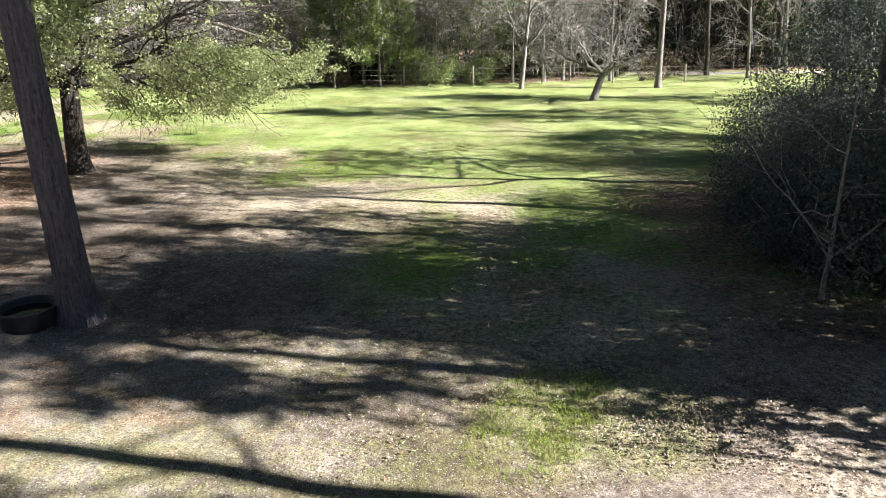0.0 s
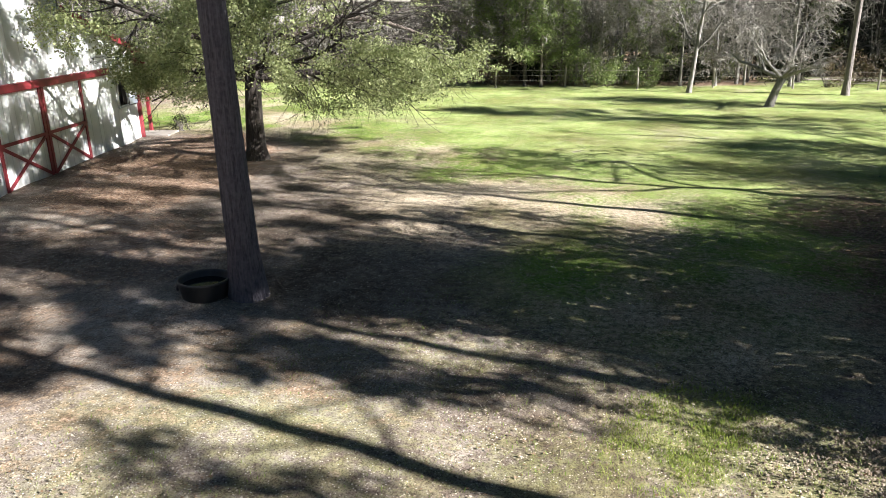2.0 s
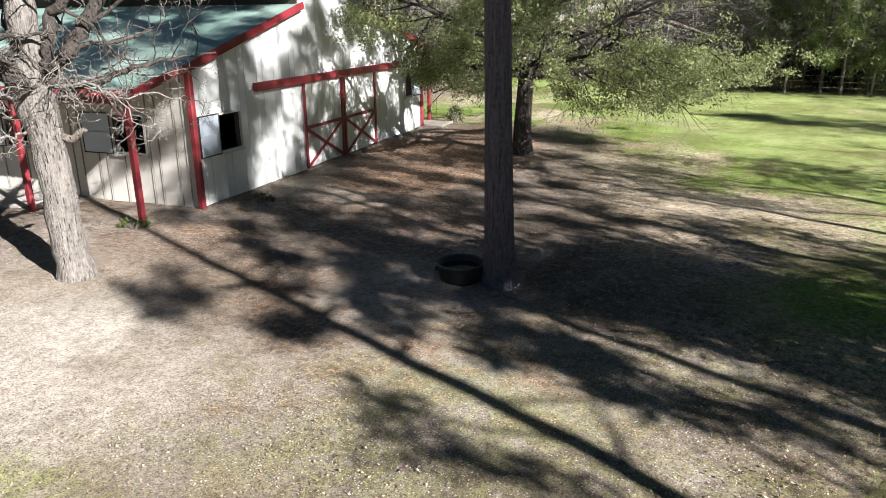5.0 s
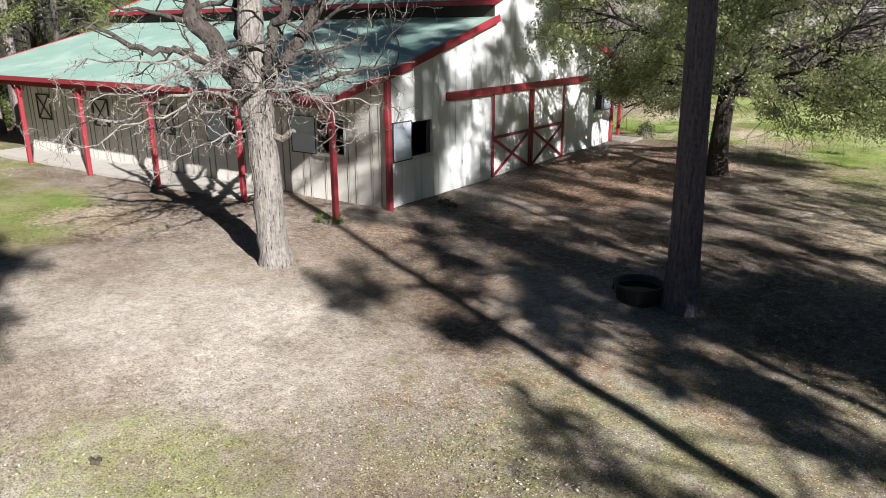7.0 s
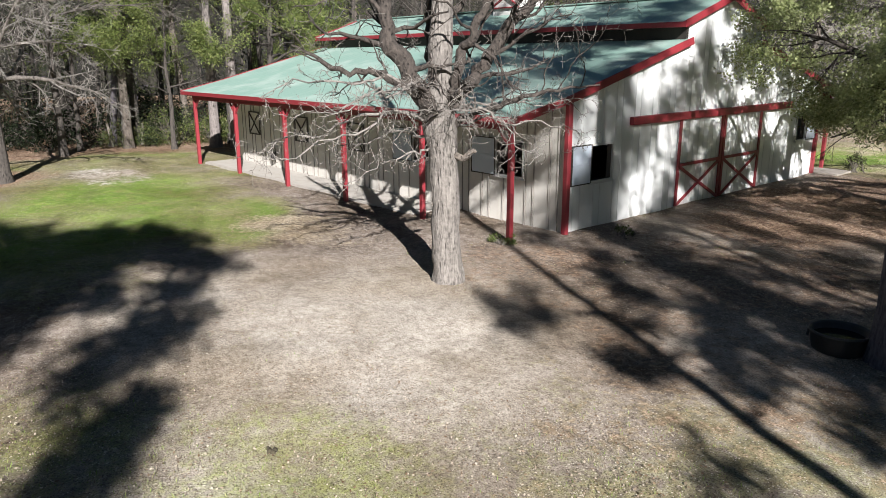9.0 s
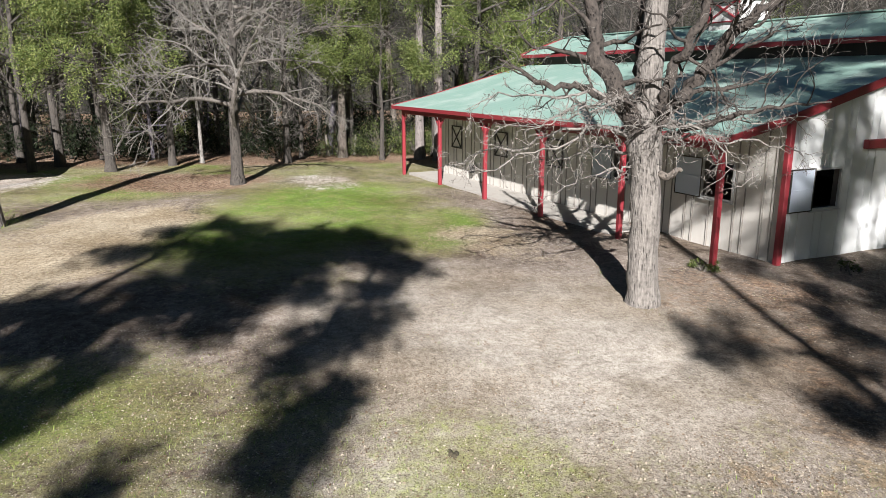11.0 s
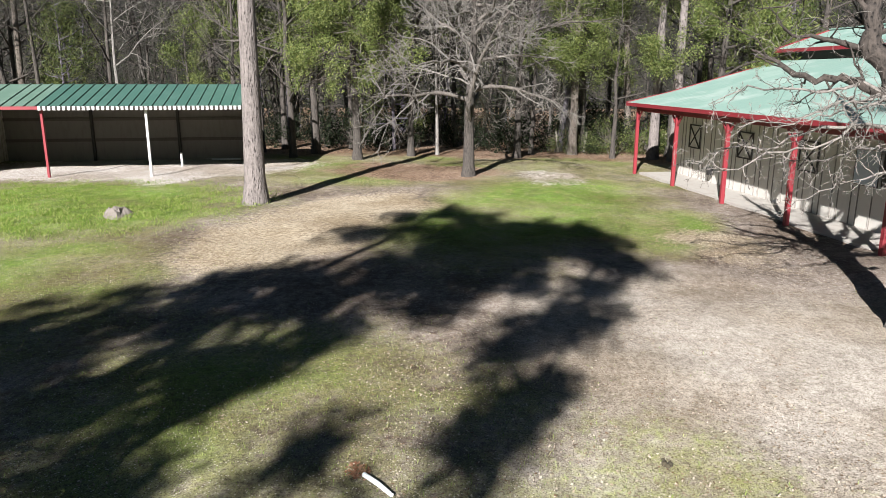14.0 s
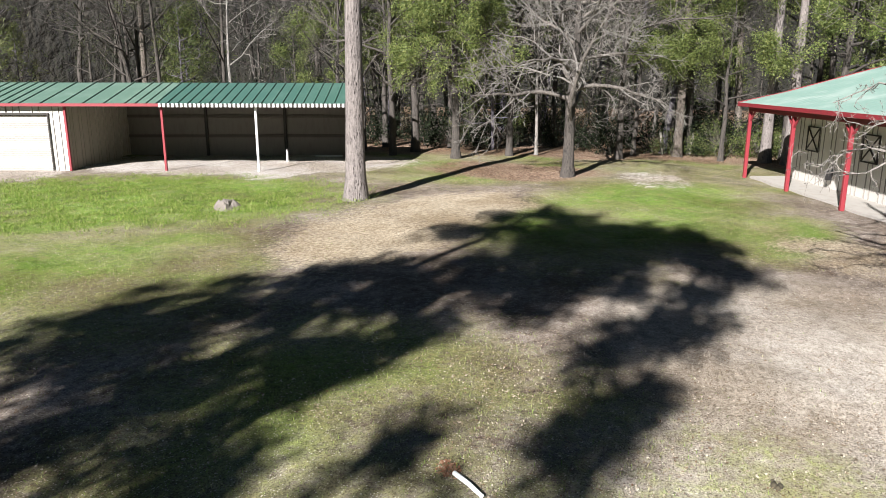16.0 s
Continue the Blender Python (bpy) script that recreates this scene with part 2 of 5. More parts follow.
    def box(self, lo, hi):
        self.prism([(lo[0], lo[1]), (hi[0], lo[1]), (hi[0], hi[1]), (lo[0], hi[1])], lo[2], hi[2])

    def prism(self, ring, z0, z1):
        n, k = len(self.v), len(ring)
        self.v += [(x, y, z0) for x, y in ring] + [(x, y, z1) for x, y in ring]
        self.f += [tuple(range(n + k - 1, n - 1, -1)), tuple(range(n + k, n + 2 * k))]
        self.f += [(n + i, n + (i + 1) % k, n + k + (i + 1) % k, n + k + i) for i in range(k)]

    def beam(self, a, b, w, h, up=(0, 0, 1)):
        """A squared timber from a to b, w wide and h high, with chamfered edges."""
        a, b = Vector(a), Vector(b)
        d = (b - a).normalized()
        s = d.cross(Vector(up))
        s = s.normalized() if s.length > 1e-4 else Vector((1, 0, 0))
        u = s.cross(d)
        c = min(w, h) * 0.12
        ring = [(-w / 2 + c, -h / 2), (w / 2 - c, -h / 2), (w / 2, -h / 2 + c), (w / 2, h / 2 - c), (w / 2 - c, h / 2), (-w / 2 + c, h / 2), (-w / 2, h / 2 - c), (-w / 2, -h / 2 + c)]
        n = len(self.v)
        for p in (a, b):
            self.v += [tuple(p + s * x + u * y) for x, y in ring]
        self.f += [tuple(range(n + 7, n - 1, -1)), tuple(range(n + 8, n + 16))]
        self.f += [(n + i, n + (i + 1) % 8, n + 8 + (i + 1) % 8, n + 8 + i) for i in range(8)]

    def tube(self, pts, radii, sides=6, cap=True, knots=0.0):
        """A round tube through pts; knots: how far, as a share of the radius, its skin swells and furrows."""
        pts = [Vector(p) for p in pts]
        n, k = len(self.v), sides
        ref = Vector((0.31, 0.87, 0.38))
        for i, p in enumerate(pts):
            d = (pts[min(i + 1, len(pts) - 1)] - pts[max(i - 1, 0)]).normalized()
            s = d.cross(ref).normalized()
            u = d.cross(s)
            for j in range(k):
                a = 2 * math.pi * j / k
                w = s * math.cos(a) + u * math.sin(a)
                g = 1 + knots * (noise.noise(p * 1.7 + w * 0.6) + 0.6 * noise.noise(p * 4.5 + w * 1.7)) if knots else 1.0
                self.v.append(tuple(p + w * radii[i] * g))
        for i in range(len(pts) - 1):
            for j in range(k):
                self.f.append((n + i * k + j, n + i * k + (j + 1) % k, n + (i + 1) * k + (j + 1) % k, n + (i + 1) * k + j))
        if cap:
            self.f += [tuple(range(n + k - 1, n - 1, -1)), tuple(range(n + (len(pts) - 1) * k, n + len(pts) * k))]

    def lathe(self, prof, sides=32, centre=(0, 0)):
        n = len(self.v)
        for r, z in prof:
            self.v += [(centre[0] + r * math.cos(2 * math.pi * j / sides), centre[1] + r * math.sin(2 * math.pi * j / sides), z) for j in range(sides)]
        for i in range(len(prof) - 1):
            for j in range(sides):
                self.f.append((n + i * sides + j, n + i * sides + (j + 1) % sides, n + (i + 1) * sides + (j + 1) % sides, n + (i + 1) * sides + j))

    def mesh(self, name, material, smooth=False):
        me = bpy.data.meshes.new(name)
        me.from_pydata(self.v, [], self.f)
        for m in material if isinstance(material, tuple) else (material,):
            me.materials.append(m)
        for i, s in self.slot.items():
            me.polygons[i].material_index = s
        if smooth:
            me.polygons.foreach_set("use_smooth", [True] * len(me.polygons))
        me.update()
        return me


def part(name, b, material, parent=None, label="", smooth=False):
    ob = new(name, b.mesh(name, material, smooth))
    ob.parent = parent
    if label:
        ob["label"] = label
    return ob


def thing(name, m, label, category, group="", kind=""):
    e = new(name)
    e.matrix_world = m
    e.empty_display_size = 0.3
    return tagged(e, label, category, group, kind)


def leaf_mesh(name, centres, normals_seed, size, material, aspect=0.5, droop=0.0, level=1.0):
    """Many small four-sided leaves, one at each centre."""
    rng = np.random.default_rng(normals_seed)
    n = len(centres)
    d = rng.normal(size=(n, 3))
    d[:, 2] = d[:, 2] * level - droop
    d /= np.linalg.norm(d, axis=1)[:, None]
    lie = rng.normal(size=(n, 3))
    lie[:, 2] += 2 * (1 - level)
    s = np.cross(d, lie)
    s /= np.linalg.norm(s, axis=1)[:, None]
    ln = (size * rng.uniform(0.6, 1.35, n))[:, None]
    c = np.asarray(centres)
    v = np.stack([c, c + d * ln * 0.5 + s * ln * aspect * 0.5, c + d * ln, c + d * ln * 0.5 - s * ln * aspect * 0.5], 1).reshape(-1, 3)
    me = bpy.data.meshes.new(name)
    me.vertices.add(4 * n)
    me.vertices.foreach_set("co", v.ravel())
    me.loops.add(4 * n)
    me.loops.foreach_set("vertex_index", np.arange(4 * n))
    me.polygons.add(n)
    me.polygons.foreach_set("loop_start", np.arange(n) * 4)
    me.materials.append(material)
    me.update(calc_edges=True)
    return me


# ---- ground ----
def soft(x, lo, hi):
    t = np.clip((x - lo) / (hi - lo), 0, 1)
    return t * t * (3 - 2 * t)


def blob(x, y, cx, cy, rx, ry, turn=0.0):
    """1 inside an ellipse, falling to 0 over its outer part."""
    c, s = math.cos(radians(turn)), math.sin(radians(turn))
    u, v = (x - cx) * c + (y - cy) * s, -(x - cx) * s + (y - cy) * c
    return 1 - soft(np.sqrt((u / rx) ** 2 + (v / ry) ** 2), 0.55, 1.25)


def axis_steps(lo, hi, step, far):
    inner = list(np.arange(lo, hi + 0.01, step))
    left, right, s = [], [], step
    a, b = lo, hi
    while b - hi < far:
        s *= 1.35
        a, b = a - s, b + s
        left.insert(0, a)
        right.append(b)
    return np.array(left + inner + right)


def make_ground():
    xs, ys = axis_steps(-44, 16, 0.4, 700), axis_steps(-34, 58, 0.4, 700)
    X, Y = np.meshgrid(xs, ys)
    rng = np.random.default_rng(5)
    Z = np.zeros_like(X)
    for k in range(26):
        a, w, p = rng.uniform(0, 6.283), rng.uniform(0.5, 3.2), rng.uniform(0, 6.283)
        Z += np.sin((X * math.cos(a) + Y * math.sin(a)) * w + p) * 0.011 / w ** 0.7
    near = (np.abs(X) < 120) & (np.abs(Y) < 120)
    Z *= near
    me = bpy.data.meshes.new("ground")
    ny, nx = X.shape
    idx = np.arange(nx * ny).reshape(ny, nx)
    f = np.stack([idx[:-1, :-1], idx[:-1, 1:], idx[1:, 1:], idx[1:, :-1]], -1).reshape(-1, 4)
    me.from_pydata(np.stack([X, Y, Z], -1).reshape(-1, 3).tolist(), [], f.tolist())
    field = soft(X + Y, 9.0, 19.0) * soft(Y, 6, 14) * (1 - soft(Y, 62, 66))
    grass = np.maximum.reduce([
        field * 0.92,
        0.8 * blob(X, Y, -20, 34.0, 9, 7),
        0.85 * blob(X, Y, -25, -0.5, 10, 4.6, 165),
        0.8 * blob(X, Y, -21.5, 3.2, 4, 2.2, 165),
        0.95 * blob(X, Y, -21, -19.5, 10, 7, 108),
        0.75 * blob(X, Y, -12, -13, 7, 6),
        0.55 * blob(X, Y, -8, -3.5, 5, 4.5),
        0.5 * blob(X, Y, -6.5, 1.2, 3, 2.2),
        0.62 * blob(X, Y, 1.6, 8.0, 1.8, 1.6),
        0.36 * blob(X, Y, -1.5, 8.5, 5, 3.2),
        0.24 * blob(X, Y, -4.0, 5.5, 4.5, 2.8),
        0.75 * blob(X, Y, 1.0, 13.0, 4, 4),
        0.6 * soft(-X, 26, 31) * soft(-Y, -9, -4)])
    straw = np.maximum(0.9 * blob(X, Y, -21.2, -7.2, 6.6, 2.9, 172), 0.42 * blob(X, Y, -19.5, 4.6, 3.5, 1.6, 20))
    straw = np.maximum(straw, 0.42 * soft(X + Y, 6, 12) * (1 - soft(X + Y, 16, 26)))
    litter = np.maximum.reduce([0.8 * blob(X, Y, -15, 21.5, 3.6, 7.5, 16), 0.75 * blob(X, Y, -33.5, -7, 3.5, 5.5), 0.9 * soft(Y, 51, 56) * (1 - soft(X, 6, 12) * (1 - soft(Y, 61, 63))),
                                0.85 * soft(-X, 37, 42), 0.7 * blob(X, Y, 9, 15, 6, 9), 0.32 * blob(X, Y, -11.5, 12.5, 4, 4), 0.48 * blob(X, Y, -12.6, 8.6, 3.4, 2.2, 160), 0.34 * blob(X, Y, -6.8, 8.0, 5.5, 2.4, 164), 0.22 * blob(X, Y, -4.5, 5.1, 3.6, 2.5)])
    gravel = np.maximum.reduce([blob(X, Y, -32.6, -20.6, 9.6, 5.0, 108), 0.8 * blob(X, Y, -29.0, -17.0, 2.6, 1.3, 20), 0.9 * blob(X, Y, -25.2, -28.6, 3, 3),
                                0.48 * blob(X, Y, -32.2, -0.2, 3.4, 1.7, 20), blob(X, Y, 22, 60, 14, 1.0)])
    pale = np.maximum.reduce([blob(X, Y, -10.5, 3.6, 6, 3.4, 150), 0.75 * blob(X, Y, -12.5, 1.8, 5, 2.6, 170), 0.5 * blob(X, Y, -8.6, 4.6, 3, 2.4), 0.6 * blob(X, Y, -6.5, 9.0, 4, 1.8, 160), 0.6 * blob(X, Y, -14.5, 0.6, 3, 1.6), 0.5 * blob(X, Y, -14, 14.5, 3, 1), 0.75 * soft(X + Y, 15, 27)])
    patch = np.zeros_like(X)
    inner = (X > -50) & (X < 22) & (Y > -40) & (Y < 62)
    patch[inner] = [noise.noise((x * 0.28, y * 0.28, 1.7)) + 0.7 * noise.noise((x * 0.8, y * 0.8, 5.1)) for x, y in zip(X[inner], Y[inner])]
    grass, straw, litter = grass + 0.3 * patch * (grass > 0.02), straw - 0.4 * patch * (straw > 0.05), litter + 0.3 * np.roll(patch, 9, 0) * (litter > 0.05)
    gravel = gravel + 0.2 * np.roll(patch, 17, 1) * (gravel > 0.05)
    for name, val in (("grass", grass), ("straw", straw), ("litter", litter), ("gravel", gravel), ("pale", pale)):
        at = me.attributes.new(name, "FLOAT", "POINT")
        at.data.foreach_set("value", val.ravel().astype(np.float32))
    me.materials.append(M_GROUND)
    me.polygons.foreach_set("use_smooth", [True] * len(me.polygons))
    me.update()
    tagged(new("ground", me), "sandy yard with patchy winter grass, leaf litter and straw", "ground", "", "structure")


make_ground()


# ---- ribbed sheet metal ----
def rib_profile(a, b, pitch=0.3, rib=0.025):
    """Steps (position, depth) of ribbed sheet between a and b."""
    out, k = [(a, 0.0)], math.floor(a / pitch) + 1
    while k * pitch < b - 0.05:
        c = k * pitch
        out += [(c - 0.034, 0.0), (c - 0.012, rib), (c + 0.012, rib), (c + 0.034, 0.0)]
        k += 1
    return out + [(b, 0.0)]


def sheet(place, a, b, bottom, top, holes=(), pitch=0.3, rib=0.025):
    """One ribbed sheet. place(s, d, z) turns run, depth and height into a point; holes: (a, b, z0, z1)."""
    bd = Build()
    cuts = sorted({c for h in holes for c in h[:2] if a < c < b})
    prof = rib_profile(a, b, pitch, rib)
    for c in cuts:
        prof = [q for q in prof if abs(q[0] - c) > 0.045] + [(c, 0.0)]
    prof.sort()
    for (s0, d0), (s1, d1) in zip(prof, prof[1:]):
        mid, spans = (s0 + s1) / 2, [(bottom, None)]
        for h in holes:
            if h[0] < mid < h[1]:
                spans = [(bottom, h[2]), (h[3], None)]
        for z0, z1 in spans:
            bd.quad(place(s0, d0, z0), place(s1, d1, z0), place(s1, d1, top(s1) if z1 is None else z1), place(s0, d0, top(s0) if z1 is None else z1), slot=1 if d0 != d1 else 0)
    return bd


def sheet_parts(name, place, a, b, bottom, top, holes, pitch, rib, materials, parent):
    """The sheet between a and b as separate pieces: cut beside, under and over each opening."""
    cuts = [a] + sorted(c for h in holes for c in h[:2] if a + 0.01 < c < b - 0.01) + [b]
    for c0, c1 in zip(cuts, cuts[1:]):
        over = [h for h in holes if h[0] < (c0 + c1) / 2 < h[1]]
        if not over:
            part(name, sheet(place, c0, c1, bottom, top, (), pitch, rib), materials, parent)
            continue
        if over[0][2] > bottom:
            part(name, sheet(place, c0, c1, bottom, lambda s: over[0][2], (), pitch, rib), materials, parent)
        part(name, sheet(place, c0, c1, over[0][3], top, (), pitch, rib), materials, parent)


def slope_sheet(pts, a, b, along, pitch=0.45, rib=0.01):
    """A ribbed roof sheet between a and b; pts: (v, z) down the slope; along(v, s, z) gives a point. With its underside."""
    bd = Build()
    prof = rib_profile(a, b, pitch, rib)
    for (s0, d0), (s1, d1) in zip(prof, prof[1:]):
        for (v0, z0), (v1, z1) in zip(pts, pts[1:]):
            bd.quad(along(v0, s0, z0 + d0), along(v1, s0, z1 + d0), along(v1, s1, z1 + d1), along(v0, s1, z0 + d1))
    for (v0, z0), (v1, z1) in zip(pts, pts[1:]):
        bd.quad(along(v0, a, z0 - 0.05), along(v0, b, z0 - 0.05), along(v1, b, z1 - 0.05), along(v1, a, z1 - 0.05))
    (v0, z0), (v1, z1) = pts[0], pts[-1]
    bd.quad(along(v0, a, z0 - 0.05), along(v0, a, z0), along(v0, b, z0), along(v0, b, z0 - 0.05))
    bd.quad(along(v1, a, z1 - 0.05), along(v1, b, z1 - 0.05), along(v1, b, z1), along(v1, a, z1))
    return bd


# ---- barn: local x runs along the gable end, y along the porch ----
BARN = pose(-15.81, 11.21, 0, 0, 0, 106.0)
BW, BL, ROOF_END = 15.75, 20.0, 21.1
MID = BW / 2


def gable_top(v):
    v = min(v, BW - v)
    return 3.72 + 0.272 * v if v < 5.45 else 5.72 + (v - 5.2) * 0.335


def frame_box(parent, name, axis, s0, s1, z0, z1, d, w, t, material, label=""):
    """Four boards round an opening; axis 0: on the gable end, 1: on the porch wall."""
    b = Build()
    for a0, a1, b0, b1 in ((s0 - w, s1 + w, z1, z1 + w), (s0 - w, s1 + w, z0 - w, z0), (s0 - w, s0, z0, z1), (s1, s1 + w, z0, z1)):
        if axis == 0:
            b.box((a0, d - t, b0), (a1, d, b1))
        else:
            b.box((d - t, a0, b0), (d, a1, b1))
    return part(name, b, material, parent, label)


def board_on(axis, s0, s1, z0, z1, d, t):
    b = Build()
    if axis == 0:
        b.box((s0, d - t, z0), (s1, d, z1))
    else:
        b.box((d - t, s0, z0), (d, s1, z1))
    return b


def window(parent, axis, opening, shutter, cross=False):
    """An unglazed barn window with a hinged shutter that lies open against the wall, or a closed shutter with a cross brace."""
    s0, s1, z0, z1 = opening
    fr = frame_box(parent, "window_frame", axis, s0, s1, z0, z1, -0.012, 0.05, 0.05, M_DARK if cross else M_CHALK)
    if cross:
        sh = part("shutter", board_on(axis, s0 + 0.01, s1 - 0.01, z0 + 0.01, z1 - 0.01, 0.0, 0.03), M_TAN, fr, "closed tan shutter with a dark cross brace")
        for za, zb in ((z0, z1), (z1, z0)):
            b = Build()
            pa, pb = ((s0, -0.045, za), (s1, -0.045, zb)) if axis == 0 else ((-0.045, s0, za), (-0.045, s1, zb))
            b.beam(pa, pb, 0.03, 0.07, (0, 1, 0) if axis == 0 else (1, 0, 0))
            part("brace", b, M_DARK, fr)
        return
    a0, a1 = shutter
    part("shutter", board_on(axis, a0, a1, z0 - 0.03, z1 + 0.03, -0.035, 0.035), M_SHUTTER, fr, "pale open shutter")
    for a, c, e, f in ((a0 - 0.03, a0, z0 - 0.06, z1 + 0.06), (a1, a1 + 0.03, z0 - 0.06, z1 + 0.06), (a0, a1, z0 - 0.06, z0 - 0.03), (a0, a1, z1 + 0.03, z1 + 0.06)):
        part("shutter_edge", board_on(axis, a, c, e, f, -0.03, 0.05), M_DARK, fr)
    mid = (z0 + z1) / 2
    part("shutter_rail", board_on(axis, a0 + 0.02, a1 - 0.02, mid - 0.03, mid + 0.03, -0.074, 0.02), M_SHUTTER, fr)
    part("sill", board_on(axis, s0 - 0.08, s1 + 0.08, z0 - 0.09, z0 - 0.052, -0.012, 0.09), M_CHALK, fr)


def make_barn():
    barn = thing("barn", BARN, "white sheet-metal monitor barn with red trim and pale green roof", "barn")
    g_holes = [(0.99, 1.95, 1.34, 2.32), (13.95, 14.77, 1.53, 2.46)]
    p_holes = [(1.60, 2.66, 1.36, 2.36), (5.80, 6.62, 1.36, 2.36)]
    # thick inner walls behind the sheets
    b = Build()
    edges = sorted({0.0, 5.45, MID, BW - 5.45, BW, *(c for h in g_holes for c in h[:2])})
    for v0, v1 in zip(edges, edges[1:]):
        spans = [(-0.1, None)]
        for h in g_holes:
            if h[0] <= v0 + 0.01 and v1 - 0.01 <= h[1]:
                spans = [(-0.1, h[2]), (h[3], None)]
        for z0, z1 in spans:
            for y in (0.03, 0.15):
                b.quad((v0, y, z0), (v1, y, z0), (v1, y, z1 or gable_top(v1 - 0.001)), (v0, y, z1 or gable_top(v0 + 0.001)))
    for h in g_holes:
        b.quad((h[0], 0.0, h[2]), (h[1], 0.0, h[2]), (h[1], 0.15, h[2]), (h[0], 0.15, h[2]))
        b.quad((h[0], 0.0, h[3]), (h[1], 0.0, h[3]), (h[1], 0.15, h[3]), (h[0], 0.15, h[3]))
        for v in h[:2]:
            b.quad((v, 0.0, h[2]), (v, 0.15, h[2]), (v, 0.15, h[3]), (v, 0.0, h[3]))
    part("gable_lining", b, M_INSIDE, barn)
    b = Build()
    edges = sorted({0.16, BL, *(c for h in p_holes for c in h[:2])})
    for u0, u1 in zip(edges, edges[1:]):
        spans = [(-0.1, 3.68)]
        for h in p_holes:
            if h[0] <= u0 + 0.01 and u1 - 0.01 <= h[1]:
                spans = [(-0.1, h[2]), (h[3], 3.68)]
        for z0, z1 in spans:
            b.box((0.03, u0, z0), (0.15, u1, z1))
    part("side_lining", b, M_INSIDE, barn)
    b = Build()
    b.box((BW - 0.15, 0.16, -0.1), (BW, BL, 3.68))
    part("far_side_wall", b, M_WHITE, barn)
    b = Build()
    for v0, v1 in ((0, 5.45), (5.45, MID), (MID, BW - 5.45), (BW - 5.45, BW)):
        for y in (BL - 0.12, BL):
            b.quad((v0, y, -0.1), (v1, y, -0.1), (v1, y, gable_top(v1 - 0.001)), (v0, y, gable_top(v0 + 0.001)))
    part("far_gable_wall", b, M_WHITE, barn)
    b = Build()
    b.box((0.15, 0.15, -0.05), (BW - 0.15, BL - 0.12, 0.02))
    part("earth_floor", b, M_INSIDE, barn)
    # outer sheets
    step = 0.9
    v = 0.0
    while v < BW - 0.01:
        v1 = min(v + step, BW)
        cuts = [v] + [c for c in (5.45, MID, BW - 5.45) if v + 0.02 < c < v1 - 0.02] + [v1]
        for c0, c1 in zip(cuts, cuts[1:]):
            sheet_parts("wall_panel", lambda s, d, z: (s, -d, z), c0, c1, -0.12, lambda s, m=(c0 + c1) / 2: gable_top(s + (0.001 if s < m else -0.001)), g_holes, 0.3, 0.012, (M_WHITE, M_WHITE_RIB), barn)
        v = v1
    u = 0.0
    while u < BL - 0.01:
        u1 = min(u + step, BL)
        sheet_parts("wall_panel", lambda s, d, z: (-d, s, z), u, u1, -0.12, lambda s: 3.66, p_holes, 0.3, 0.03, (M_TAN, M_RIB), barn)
        u = u1
    # roofs
    low = [(-2.15, 3.27), (0.0, 3.76), (5.5, 5.25)]
    high = [(5.15, 5.74), (MID, 6.66)]
    for side in (0, 1):
        flip = (lambda v, s, z: (v, s, z)) if side == 0 else (lambda v, s, z: (BW - v, s, z))
        s = -0.14
        while s < ROOF_END - 0.01:
            s1 = min(s + 0.9, ROOF_END)
            if ROOF_END - s1 < 0.3:
                s1 = ROOF_END
            part("roof_panel", slope_sheet(low, s, s1, flip, 0.45, 0.005), M_ROOF, barn)
            part("upper_roof_panel", slope_sheet(high, s, s1, flip, 0.45, 0.005), M_ROOF, barn)
            s = s1
        b = Build()
        x0, x1 = (5.42, 5.55) if side == 0 else (BW - 5.55, BW - 5.42)
        b.box((x0, 0.0, 5.2), (x1, BL, 5.74))
        part("clerestory_wall", b, M_DARK, barn)
        for y in (-0.16, ROOF_END + 0.02):
            b = Build()
            b.beam(flip(-2.17, y, 3.20), flip(0.0, y, 3.68), 0.05, 0.2)
            part("rake_board", b, M_RED, barn)
            b = Build()
            b.beam(flip(0.0, y, 3.68), flip(5.6, y, 5.19), 0.05, 0.22)
            part("rake_board", b, M_RED, barn)
            b = Build()
            b.beam(flip(5.12, y, 5.67), flip(MID, y, 6.59), 0.05, 0.22)
            part("rake_board", b, M_RED, barn)
        b = Build()
        b.beam(flip(-2.18, -0.16, 3.19), flip(-2.18, ROOF_END + 0.02, 3.19), 0.05, 0.16)
        part("fascia", b, M_RED, barn)
        b = Build()
        b.beam(flip(5.12, -0.16, 5.66), flip(5.12, ROOF_END + 0.02, 5.66), 0.05, 0.16)
        part("upper_fascia", b, M_RED, barn)
        b = Build()
        b.beam(flip(-1.9, 0.2, 3.02), flip(-1.9, 20.4, 3.02), 0.12, 0.22)
        part("porch_beam", b, M_RED, barn)
        for u in (0.28, 3.87, 8.02, 12.0, 16.15, 20.3):
            b = Build()
            b.beam(flip(-1.9, u, -0.15), flip(-1.9, u, 2.91), 0.145, 0.145, (0, 1, 0))
            for k in (-1, 1):
                if 0.2 < u + k * 0.5 < 20.4:
                    b.beam(flip(-1.9, u, 2.45), flip(-1.9, u + k * 0.45, 2.92), 0.07, 0.07, (1, 0, 0))
            part("porch_post", b, M_RED, barn)
        b = Build()
        b.box((min(flip(-1.7, 0, 0)[0], flip(-0.01, 0, 0)[0]), 4.6 if side == 0 else 0.3, -0.2), (max(flip(-1.7, 0, 0)[0], flip(-0.01, 0, 0)[0]), 20.2, 0.04))
        part("porch_slab", b, M_CONCRETE, barn)
        for u in np.arange(0.3, 20.5, 1.2):
            b = Build()
